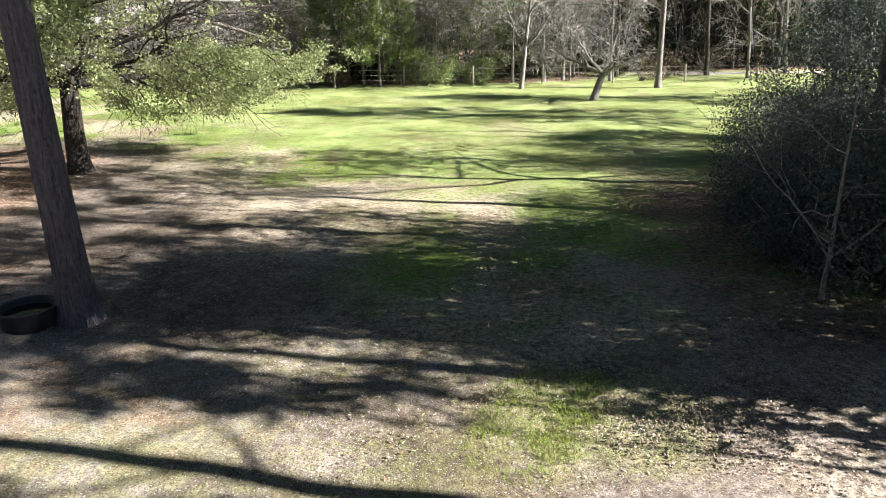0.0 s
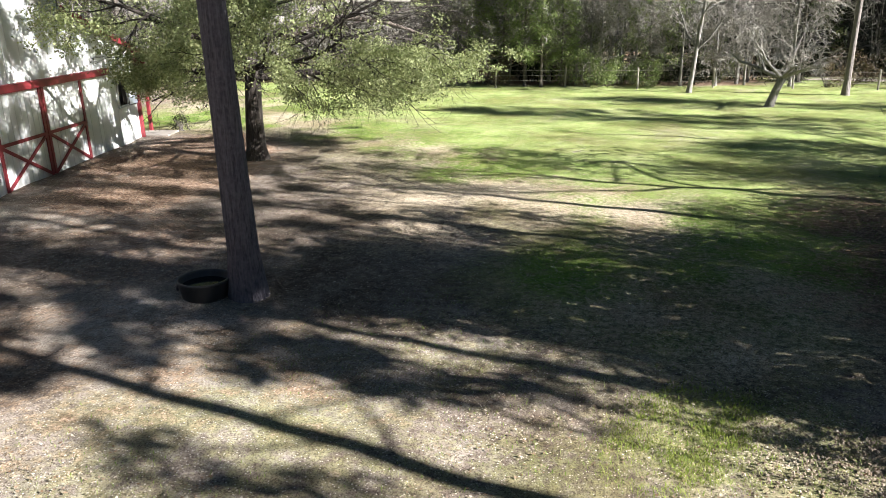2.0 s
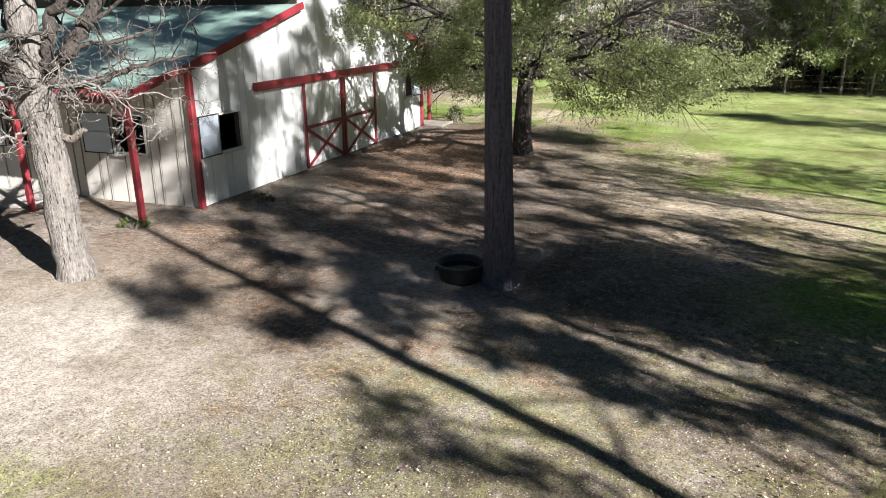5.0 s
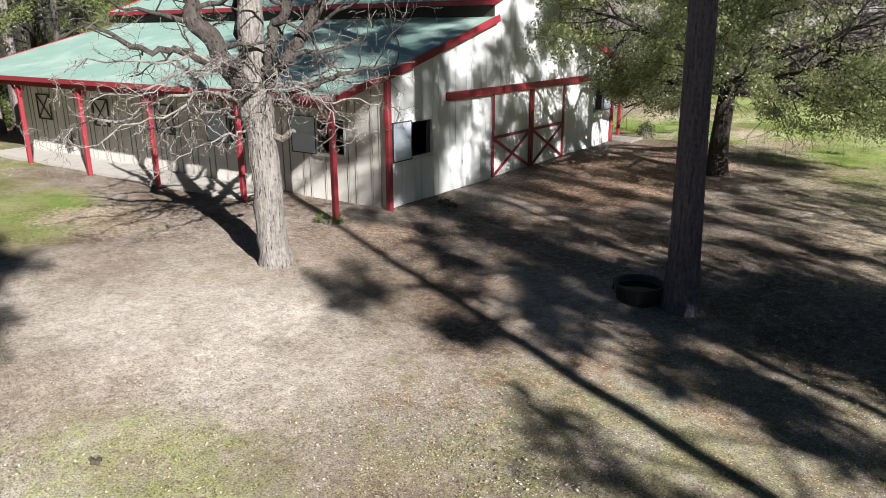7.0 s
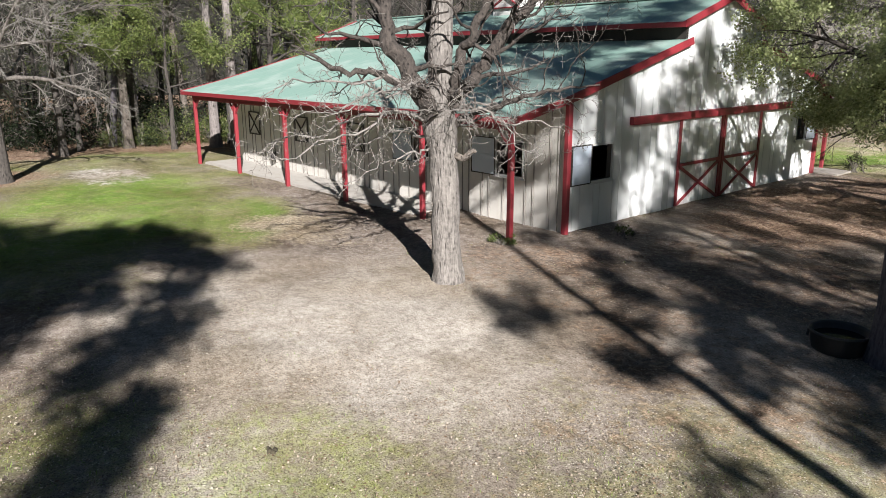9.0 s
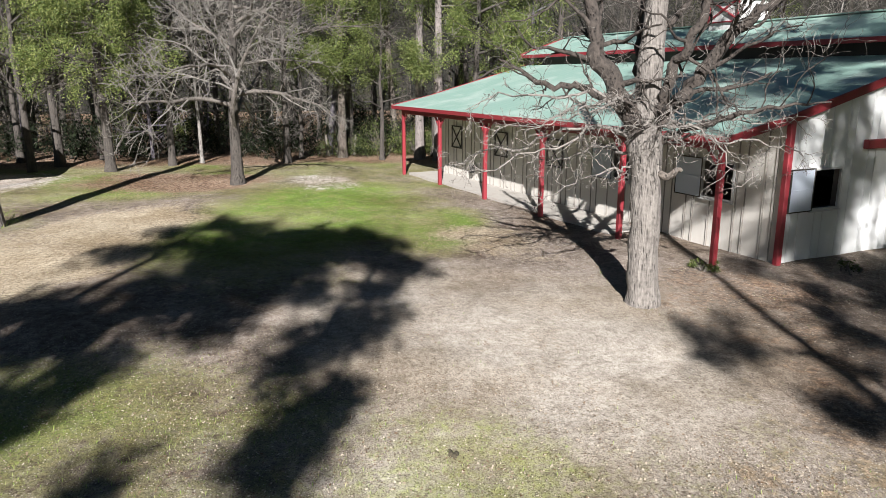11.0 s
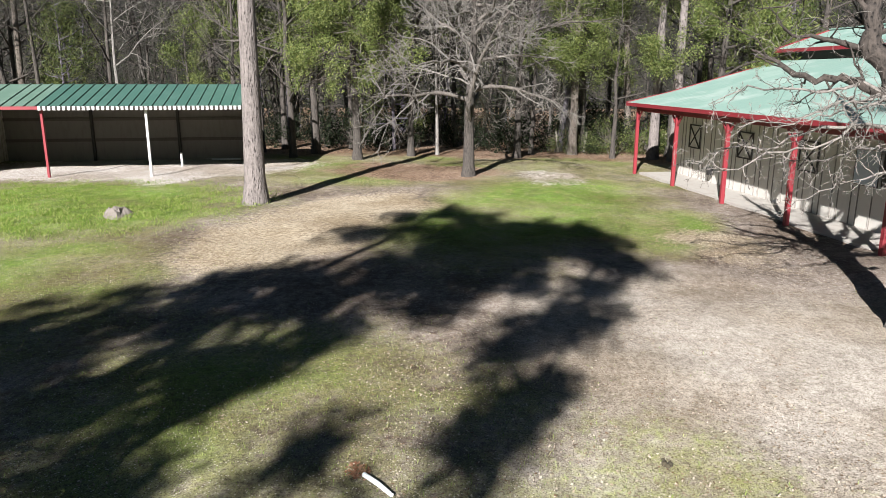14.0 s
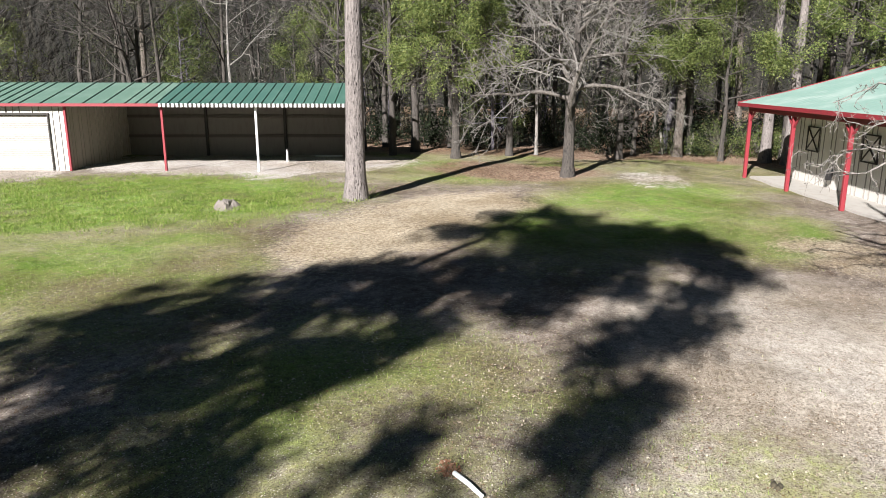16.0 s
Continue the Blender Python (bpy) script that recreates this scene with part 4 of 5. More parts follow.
            pts.append(at(-0.13, 0, z) + way * ln * g + up * (ln * (0.3 + 0.3 * rise) * g - ln * (0.42 + 0.1 * rise) * g * g) + sway * min(1, 3 * g))
        limb.tube(pts, [0.72 * r * (1 - 0.85 * k / 18) for k in range(19)], 7, False, 0.15)
        for k in range(3, 19):
            d = bent((pts[k] - pts[k - 1]).normalized(), rng.uniform(30, 85), rng)
            q = pts[k].lerp(pts[k - 1], rng.uniform(0, 1))
            grow([pale], q, d, rng.uniform(0.35, 1.0) * (1 - 0.3 * k / 18), max(0.009, r * 0.3 * (1 - 0.6 * k / 18)), 0,
                 [(4, 0.5, 55, 0.32, -0.05, 8, 5), (2, 0.5, 52, 0.34, -0.03, 5, 3), (0, 0.5, 45, 0.3, 0, 3, 3)], rng, [], 0.0035)
        part("lower_limb", limb, M_DROOP, tree, "pale drooping lower branch", True)
    tagged(part("bough_spray", boughs, M_BOUGH_BARK, tree, "dark upper boughs", True), kind="stuff")
    tagged(part("upper_twig_spray", fine, M_MID_TWIG, tree), kind="stuff")
    tagged(part("lower_twig_spray", pale, M_DROOP, tree, "pale drooping twigs"), kind="stuff")


yard_bare_tree()
pine_tree("yard_pine", pose(-6.33, 10.9, 0), 23, 0.27, R(3), M_PINE_BARK, "tall straight pine with dark furrowed trunk beside the rubber tub", lean=(-0.022, -0.01), crown_from=0.6, reach=3.6, branches=40, sides=18)
pine_tree("lawn_pine", pose(-24.0, -10.6, 0), 24, 0.36, R(4), M_PALE_BARK, "tall pine with pale sunlit trunk on the lawn", lean=(0.004, 0.012), crown_from=0.6, reach=3.6, branches=40, sides=18)


def yard_oak():
    """A broad evergreen oak whose low limbs sweep out over the yard."""
    rng = R(21)
    tree = thing("evergreen_oak", pose(-12.75, 22.9, 0), "broad evergreen oak with low sweeping leafy limbs beside the barn", "tree")
    pts = trunk_path(10.5, (0.01, 0.0), 0.05, rng)
    trunk_part(tree, pts, 0.34, M_OAK_BARK, 14, 0.8)
    tips = []
    spec = [(8, 0.42, 45, 0.13, -0.035, 8, 8), (7, 0.55, 48, 0.17, -0.04, 5, 4), (5, 0.55, 45, 0.2, -0.03, 3, 3), (0, 0.5, 40, 0.2, -0.03, 2, 3)]
    for k in range(22):
        z = 2.8 + 0.34 * k
        a = k * 2.4 + rng.uniform(-0.4, 0.4)
        barn_side = math.cos(a) < -0.3
        d = Vector((math.cos(a), math.sin(a), 0.32 + 0.03 * k)).normalized()
        limb = Build()
        grow([limb], Vector((0.01 * z, 0, z + (2.2 if barn_side else 0.0))), d, (7.4 - 0.16 * k) * rng.uniform(0.8, 1.1) * (0.62 if barn_side else 1.0), 0.15 - 0.004 * k, 0, spec, rng, tips)
        part("limb", limb, M_OAK_BARK, tree, "", True)
    for a, u, ln in ((3.7, 0.12, 3.4), (4.3, 0.1, 3.8), (0.15, 0.45, 8.0), (-0.35, 0.30, 7.5), (0.6, 0.4, 7.5), (-0.9, 0.35, 7.0), (-1.4, 0.45, 6.0)):
        limb = Build()
        grow([limb], Vector((0.03, 0, 3.1)), Vector((math.cos(a), math.sin(a), u)).normalized(), ln, 0.085, 0, spec, rng, tips)
        part("limb", limb, M_OAK_BARK, tree, "", True)
    c = np.array([tuple(p) for lv, p in tips if lv >= 2])
    lumps = np.sin(c[:, 0] * 4.1 + 1.3 * c[:, 1]) + np.sin(c[:, 1] * 4.4 - c[:, 2]) + np.sin(c[:, 2] * 5.3 + 1.7 * c[:, 0])
    # out: along the lawn side; deep: towards the yard
    out, deep = 0.874 * c[:, 0] + 0.487 * c[:, 1], 0.487 * c[:, 0] - 0.874 * c[:, 1]
    level = c[:, 2] - 0.08 * deep
    skirt = (out > 0.8) & (out < 6.6) & (level < 3.7)
    dying = (out > 1.6) & (level > 3.6) & (rng.random(len(c)) < 0.93)
    c = c[(lumps > np.where(skirt, -1.6, -0.35)) & ~dying]
    c = np.repeat(c, 66, 0) + rng.normal(size=(len(c) * 66, 3)) * np.array((0.17, 0.17, 0.1))
    out, deep = 0.874 * c[:, 0] + 0.487 * c[:, 1], 0.487 * c[:, 0] - 0.874 * c[:, 1]
    hem = np.interp(out, (-5, -3.6, -2.4, -0.7, -0.4, 0.6, 0.9, 1.8, 4.2, 5.2, 6.4, 8.4), (3.3, 2.5, 2.3, 2.4, 2.8, 2.8, 2.3, 1.85, 1.8, 2.1, 2.4, 2.9))
    c = c[c[:, 2] - 0.08 * deep > hem + 0.22 * np.sin(c[:, 0] * 5.3 + 1) * np.sin(c[:, 1] * 4.7) + 0.12 * rng.normal(size=len(c))]
    ob = new("crown", leaf_mesh("crown", c, 22, 0.082, M_LEAF_OAK, 0.62, 0.2, 0.9))
    ob.parent = tree
    # pale lichened dead limbs and the grey hanging twigs at their ends
    for path, radii, kids in (([(0.0, 0.0, 3.15), (0.55, 0.1, 3.4), (0.95, 0.2, 3.6), (1.1, 0.4, 4.2), (1.6, 0.7, 4.5)], [0.07, 0.075, 0.07, 0.055, 0.03], 5),
                              ([(0.9, -0.6, 4.7), (1.8, 0.2, 4.75), (2.5, 0.9, 5.1), (3.7, 1.6, 5.35), (5.2, 2.2, 5.3)], [0.15, 0.15, 0.14, 0.11, 0.05], 9),
                              ([(0.1, 0.0, 3.9), (1.6, 0.7, 4.35), (3.0, 1.2, 4.75), (4.4, 1.9, 4.6), (6.2, 2.8, 3.9)], [0.14, 0.12, 0.1, 0.07, 0.03], 16)):
        pts, rad = smooth_path(path, radii, 5)
        b = Build()
        b.tube(pts, rad, 9, False, 0.25)
        part("dead_limb", b, M_TWIG if kids < 16 else M_LIMB_BARK, tree, "pale dead limb" if kids < 16 else "", True)
        spray = Build()
        for k in range(kids):
            i = int(rng.integers(4, len(pts) - 1))
            d = bent((pts[i + 1] - pts[i]).normalized(), rng.uniform(30, 70), rng)
            grow([spray], pts[i], d, rng.uniform(0.8, 2.2), 0.022, 0, [(6, 0.5, 45, 0.2, -0.05, 6, 4), (5, 0.5, 45, 0.22, -0.05, 4, 3), (0, 0.5, 45, 0.2, -0.03, 3, 3)], rng, [], 0.005)
        tagged(part("dead_twig_spray", spray, M_TWIG, tree, "grey leafless twigs"), kind="stuff")


yard_oak()

# trees added out of view on the sunny side, to cast the yard's shade
def shade_pine(x, y, h, r, low, reach, branches, clumps, blades, narrowing, seed):
    pine_tree("shade_pine", pose(x, y, 0), h, r, R(seed), M_PINE_BARK, "tall pine at the sunny side of the yard", "shade pines", crown_from=low, reach=reach, branches=branches, clumps=clumps, blades=blades, needle=0.4, narrowing=narrowing)


def open_pine(x, y, h, r, boughs, seed, thick=1.0):
    """An unseen old pine whose loose, one-sided crown is shaped for the shadow it casts. boughs: height, reach to the
    north (-: south), size of the needle mass.
    """
    rng = R(seed)
    tree = thing("shade_pine", pose(x, y, 0), "old loose-crowned pine at the sunny side of the yard", "tree", "shade pines")
    b = Build()
    zs = np.linspace(0, h, 24)
    b.tube([(0, 0, -0.2)] + [(0.05 * math.sin(z * 0.5), 0.05 * math.sin(z * 0.37 + 1) - 0.05, z) for z in zs], [r * 1.5] + [r * (1.12 - 0.72 * z / h) for z in zs], 14, False, 0.1)
    part("trunk", b, M_PINE_BARK, tree, "", True)
    wood, cen = Build(), []
    west, north = Vector((math.cos(SUN_AZ + math.pi), math.sin(SUN_AZ + math.pi), 0)), Vector((-math.sin(SUN_AZ), math.cos(SUN_AZ), 0))
    for z, reach, size in boughs:
        f = rng.uniform(-1.4, 1.4)
        end = west * f + north * reach + Vector((0, 0, z - f * math.tan(SUN_EL)))
        ln = math.hypot(f, reach)
        foot = Vector((0, 0, min(h - 0.5, end.z - 0.25 * ln)))
        mid = foot.lerp(end, 0.55) + Vector((0, 0, -0.06 * ln)) + Vector(rng.normal(size=3)) * 0.1
        wood.tube([foot, mid, end], [0.03 + 0.012 * ln, 0.03, 0.012], 5, False)
        for k in range(int(30 * size)):
            p = end + Vector(rng.normal(size=3)) * size * 0.46
            wood.tube([mid.lerp(end, rng.uniform(0.3, 1)), p], [0.01, 0.005], 3, False)
            cen.append(np.array(p) + rng.normal(size=(int(26 * thick), 3)) * 0.13)
    part("branchwork", wood, M_PINE_BARK, tree)
    ob = new("crown", leaf_mesh("crown", np.concatenate(cen), seed, 0.34, M_NEEDLE, 0.22, -0.3))
    ob.parent = tree


open_pine(11.3, -10.2, 20.5, 0.28, ((10.0, -0.3, 0.6), (10.0, 2.1, 0.5), (10.3, 0.9, 1.1), (11.0, -1.9, 0.9), (11.0, -0.7, 1.1), (11.6, -3.5, 1.1), (11.6, -2.3, 1.1), (11.6, 1.7, 0.6),
                                    (12.0, 0.9, 1.1), (12.6, -2.7, 1.1), (13.0, -0.7, 1.1), (13.0, 1.9, 0.9), (13.6, -1.1, 1.1), (13.6, 0.5, 0.7), (14.0, -1.5, 1.1), (14.3, 0.9, 1.1), (14.6, -0.4, 0.7), (15.0, 1.9, 1.1)), 31, 1.5)
open_pine(12.2, -8.4, 21.0, 0.10, ((16.0, -0.9, 0.7), (16.6, 0.2, 0.8), (17.0, 1.4, 1.0), (17.6, -0.1, 1.0), (17.6, -2.9, 0.8), (18.0, 0.9, 0.9), (18.2, -1.6, 0.5), (18.0, -0.6, 1.0), (18.4, 1.9, 1.0), (18.9, -2.6, 0.5), (18.9, 0.9, 0.7), (19.2, -0.6, 0.8), (19.6, -1.5, 0.7),
                                   (15.4, 0.6, 0.8), (14.6, 1.4, 0.8), (16.0, 2.2, 0.8)), 37, 1.3)
open_pine(12.46, -4.1, 19.6, 0.10, ((9.3, -0.1, 0.4), (11.3, -0.4, 0.6), (12.3, -0.5, 0.6), (12.3, 0.1, 0.5), (13.3, -1.0, 0.6), (14.0, -0.5, 0.85), (14.3, 0.2, 0.6), (15.0, -2.6, 0.6), (10.8, -2.3, 0.5), (16.6, 0.6, 0.5), (15.6, 0.1, 0.6), (15.4, -1.4, 0.4),
                                    (17.0, -2.6, 1.1), (17.0, 0.1, 0.75), (17.6, -1.4, 1.0), (17.6, -0.5, 0.75), (18.3, -1.8, 0.6), (18.6, -2.8, 0.7), (17.4, -3.5, 0.9), (18.2, -3.6, 0.8), (16.5, -2.0, 0.6), (18.1, -0.6, 0.8), (18.8, -1.2, 0.6), (16.2, -3.4, 0.7)), 32, 1.2)
open_pine(13.9, 3.75, 26.5, 0.17, ((14.1, 0.9, 0.35), (13.9, 1.2, 0.3), (10.6, -1.1, 0.22), (12.3, 0.9, 0.3), (11.6, 0.4, 0.25), (13.2, 0.4, 0.25), (12.8, 1.9, 0.4), (13.5, 2.3, 0.3), (14.9, 3.1, 0.35), (14.5, 3.2, 0.3), (12.1, 1.7, 0.35), (14.5, -0.9, 0.15), (14.2, -1.8, 0.2),
    (10.0, 1.5, 0.3), (10.3, 1.9, 0.4), (12.3, -0.9, 0.3), (12.3, -0.5, 0.4), (13.6, -1.9, 0.3), (13.6, -1.3, 0.3), (14.8, 1.2, 0.4), (15.6, 1.8, 0.5), (16.8, 1.2, 0.5), (17.5, 2.2, 0.6),
                                   (18.5, 3.0, 0.7), (19.5, 1.0, 0.7), (20.5, 2.2, 0.8), (21.0, 4.0, 0.8), (21.5, -0.5, 0.7), (22.5, 1.0, 0.9), (23.0, 3.0, 0.8), (23.5, -1.0, 0.8), (24.5, 0.8, 0.9), (25.3, 1.8, 0.7), (20.0, 4.6, 0.7)), 33, 0.8)
open_pine(13.6, 2.75, 9.9, 0.06, ((9.5, 0.1, 0.22), (9.9, -0.1, 0.22), (10.1, -0.4, 0.25), (9.0, 0.3, 0.25)), 34, 0.35)
open_pine(14.4, 6.65, 19.0, 0.16, ((4.8, 0.5, 0.45), (5.4, 1.0, 0.5), (5.2, 0.2, 0.4), (6.0, 0.3, 0.4), (6.0, 1.3, 0.5), (4.6, 1.3, 0.5), (5.6, 2.0, 0.5), (6.5, 0.2, 0.4), (7.2, 0.3, 0.4), (4.3, 0.9, 0.45), (6.6, 0.7, 0.4), (7.4, 0.9, 0.5), (8.6, 1.0, 0.5), (9.8, 1.0, 0.5), (11.0, 0.9, 0.5), (11.4, -0.1, 0.4), (12.0, 0.5, 0.5), (12.4, -0.2, 0.45), (13.0, 0.8, 0.6), (13.6, 0.1, 0.5), (14.2, 0.4, 0.5), (15.0, 0.1, 0.5), (15.8, 0.6, 0.5), (16.6, 0.2, 0.5), (17.4, 0.4, 0.55), (18.2, 0.3, 0.6)), 35)
open_pine(15.0, 9.4, 25.5, 0.11, ((10.4, 2.6, 0.5), (11.2, 3.4, 0.5), (12.2, 2.8, 0.5), (13.0, 3.4, 0.5), (14.0, 3.0, 0.5), (15.0, 3.4, 0.5), (16.0, 3.2, 0.5), (9.5, -1.5, 0.6), (10.2, 1.0, 0.6), (10.8, -2.5, 0.6), (11.4, 0.2, 0.7), (12.0, -1.2, 0.6), (12.6, 1.6, 0.6), (12.8, -2.6, 0.5), (13.2, -2.2, 0.45), (13.8, 0.6, 0.5), (14.3, -1.0, 0.5), (14.6, 1.8, 0.5), (15.2, 0.2, 0.6), (15.8, -2.4, 0.5), (16.2, 1.4, 0.5), (16.9, -1.0, 0.6), (17.3, 2.8, 0.5), (18.0, -3.2, 0.5), (18.2, 0.4, 0.55), (18.8, 2.8, 0.5), (19.4, -2.0, 0.6), (19.8, 1.6, 0.55),
                                   (20.4, -0.6, 0.6), (20.8, 2.2, 0.5), (21.4, -2.8, 0.6), (21.8, 1.0, 0.6), (22.4, -1.4, 0.6), (22.8, 2.6, 0.5), (23.4, 2.2, 0.6), (23.8, -2.6, 0.7), (24.4, 0.2, 0.7), (24.9, -1.2, 0.6), (25.2, 1.4, 0.5)), 38, 0.62)
open_pine(16.0, 5.6, 29.0, 0.06, ((21.6, -0.6, 0.6), (22.4, 1.2, 0.6), (23.0, -2.0, 0.6), (23.6, 0.4, 0.6), (24.2, -1.2, 0.7), (24.8, 2.0, 0.6), (25.2, -2.4, 0.6), (25.8, 0.6, 0.7), (26.4, -0.8, 0.7), (26.8, 1.6, 0.6), (27.2, -1.8, 0.6),
                                  (25.4, 3.2, 0.7), (26.0, 4.4, 0.7), (26.6, 2.8, 0.7), (27.0, 5.4, 0.7), (27.4, 3.8, 0.8), (27.8, 1.6, 0.7), (28.4, 4.6, 0.7)), 39, 0.65)
open_pine(16.4, 10.2, 27.0, 0.05, ((17.2, -2.6, 0.4), (17.8, 0.4, 0.4), (18.2, -1.2, 0.35), (18.8, 1.4, 0.4), (19.2, -3.4, 0.4), (19.6, -0.4, 0.4), (20.0, 2.4, 0.4), (20.4, -2.0, 0.45), (20.8, 0.8, 0.4), (21.2, -3.6, 0.4), (21.6, 1.8, 0.4), (22.0, -0.8, 0.45), (22.4, -2.8, 0.4),
                                   (22.8, 2.6, 0.4), (23.2, 0.4, 0.45), (23.6, -1.8, 0.4), (24.0, 3.2, 0.4), (24.4, 1.2, 0.45), (24.8, -3.0, 0.4), (25.2, -0.4, 0.45), (25.6, 2.2, 0.4), (26.0, -1.6, 0.45), (26.6, 0.8, 0.5)), 45, 0.65)
open_pine(14.2, 5.2, 13.6, 0.045, ((8.5, 0.9, 0.35), (9.1, 0.3, 0.3), (9.6, -0.2, 0.35), (10.2, 0.7, 0.5), (10.6, -0.5, 0.4), (11.0, 0.2, 0.4), (11.6, 0.9, 0.45), (12.0, -0.6, 0.4), (12.6, 0.1, 0.45), (13.2, 0.6, 0.4)), 40, 0.8)
open_pine(17.0, 13.5, 15.6, 0.10, ((14.6, 0.5, 0.4), (15.4, -0.4, 0.4)), 36)
shade_pine(17.0, 6.9, 21, 0.16, 0.6, 2.6, 18, 5, 9, 0.5, 33)
shade_pine(34, 38, 20, 0.16, 0.45, 4.0, 40, 10, 12, 0.6, 38)
shade_pine(30, 31, 22, 0.16, 0.5, 4.0, 40, 10, 12, 0.6, 40)
# unseen hardwoods and evergreens, likewise added for their shadows
bare_tree("shade_hardwood", pose(24, 20, 0), 15, 0.25, COARSE, R(36), M_DARK_BARK, M_WOOD_TWIG, "leafless hardwood at the sunny side of the field", "shade hardwoods", 9)
bare_tree("shade_hardwood", pose(26, 26, 0), 17, 0.26, COARSE, R(37), M_DARK_BARK, M_WOOD_TWIG, "leafless hardwood at the sunny side of the field", "shade hardwoods", 9)
for x, y, h, s, low, gap in ((10.8, 9.9, 9.0, 71, 0.4, 0.25), (13.2, 8.9, 12, 73, 0.6, 0.7), (13.0, 19.4, 13, 72, 0.4, 0.64), (17.6, 12.4, 6.5, 75, 0.2, 0.3)):
    leafy_tree("shade_evergreen", pose(x, y, 0), h, 0.2, R(s), M_DARK_BARK, M_LEAF_OAK, "evergreen tree at the sunny side of the yard", "shade evergreens", limbs=13, first=low, reach=0.42 if gap > 0.5 else 0.3, per=46, size=0.2, puff=0.36, gap=gap)

# thicket at the sunny side
rng = R(41)
for x, y, h, w in ((10.4, 20.5, 2.6, 1.8), (9.6, 17.2, 3.1, 2.0), (7.7, 14.4, 3.3, 1.9), (7.5, 11.8, 2.8, 1.6), (8.3, 16.0, 3.2, 1.9), (8.2, 9.4, 2.4, 1.5), (10.6, 13.8, 4.0, 2.4), (12.6, 18, 4.0, 2.6), (12.0, 23.5, 2.6, 2.0), (8.6, 19.4, 2.7, 1.6), (7.2, 16.9, 1.7, 1.1), (6.6, 13.6, 1.5, 0.9), (9.8, 23.2, 2.6, 1.8), (8.6, 12.6, 3.6, 1.8)):
    shrub("thicket_shrub", pose(x, y, 0, 0, 0, rng.uniform(0, 360)), h, w, 11000, rng, M_THICKET, M_DARK_BARK, "dense dark evergreen shrub in the shaded thicket", "thicket shrubs", 0.07)
for x, y, h, s in ((10.4, 11.4, 7.5, 81), (11.6, 13.4, 6.0, 82), (14.0, 17.0, 5.5, 83), (13.6, 10.6, 9, 84), (14.4, 13.0, 8, 85), (12.4, 8.6, 6.5, 86), (13.2, 22.5, 6.0, 87), (15.5, 25.5, 6.5, 88), (17.5, 22.0, 7.0, 89), (13.4, 27.5, 5.0, 90)):
    leafy_tree("thicket_evergreen", pose(x, y, 0), h, 0.13, R(s), M_DARK_BARK, M_THICKET, "dark evergreen small tree in the thicket", "thicket evergreens", limbs=11, first=0.12, reach=0.4, per=42, size=0.11, puff=0.4)
bare_tree("thicket_tree", pose(7.9, 13.0, 0), 7.5, 0.1, COARSE, R(42), M_WOOD_TWIG, M_WOOD_TWIG, "small leafless tree with pale twigs in the thicket", "thicket trees", 7, 0.15)
# tall trunks with crowns above the view, added to throw twig shade on the gable
for x, y, h, s in ((7.1, 10.2, 16, 43), (9.6, 13.4, 17, 46), (9.4, 16.8, 16, 47)):
    bare_tree("thicket_tree", pose(x, y, 0), h, 0.15, TWIGGY, R(s), M_LIMB_BARK, M_WOOD_TWIG, "tall slim leafless tree rising from the thicket", "thicket trees", 9, 0.48, (0, 0), 0.42, 0.03, thin=0.012)

bare_tree("thicket_tree", pose(6.1, 11.6, 0), 3.6, 0.05, ARCHING, R(44), M_TWIG, M_TWIG, "low leafless bush with arching pale branches", "thicket trees", 7, 0.15, (0, 0), 0.75)
bare_tree("thicket_tree", pose(8.4, 15.6, 0), 3.4, 0.05, ARCHING, R(45), M_TWIG, M_TWIG, "low leafless bush with arching pale branches", "thicket trees", 6, 0.15, (0, 0), 0.7)

# trees in the field and at the edge of the woods
def spreading_tree(name, m, rng):
    """A low orchard tree: a leaning pale trunk that forks low into wide limbs."""
    tree = thing(name, m, "low forked leafless tree with leaning pale trunk in the field", "tree", "field trees")
    b = Build()
    b.tube([(0, 0, -0.2), (0.05, 0, 0.1), (0.25, 0, 0.8), (0.55, 0, 1.6)], [0.3, 0.24, 0.2, 0.18], 12, False)
    part("trunk", b, M_GREY_BARK, tree, "", True)
    spray = Build()
    for a, u, ln, r in ((0.2, 0.9, 3.6, 0.17), (2.9, 0.7, 4.2, 0.18), (1.6, 0.9, 3.4, 0.12), (4.6, 0.8, 3.4, 0.12), (3.6, 1.6, 3.8, 0.13), (0.9, 1.8, 3.6, 0.12), (5.4, 0.6, 3.6, 0.12)):
        limb = Build()
        grow([limb, spray, spray], Vector((0.53, 0, 1.52)), Vector((math.cos(a), math.sin(a), u * 0.5)).normalized(), ln * 0.78, r * 0.75, 0,
             [(7, 0.5, 46, 0.16, 0.02, 7, 7), (5, 0.55, 48, 0.2, -0.01, 5, 4), (3, 0.55, 48, 0.22, -0.02, 3, 3), (0, 0.5, 40, 0.25, 0, 2, 3)], rng, [], 0.01)
        part("limb", limb, M_GREY_BARK, tree, "", True)
    tagged(part("twig_spray", spray, M_TWIG, tree), kind="stuff")


spreading_tree("field_tree", pose(7.1, 41.7, 0), R(51))
bare_tree("field_tree", pose(3.5, 49.0, 0), 12, 0.15, COARSE, R(52), M_GREY_BARK, M_TWIG, "slim leafless tree at the field fence", "field trees", 12, 0.16, (0.1, 0.0), 0.36, thin=0.012)
pine_tree("field_pine", pose(12.4, 48.4, 0), 20, 0.19, R(53), M_PALE_BARK, "tall pine at the far side of the field", "field pines", crown_from=0.5)
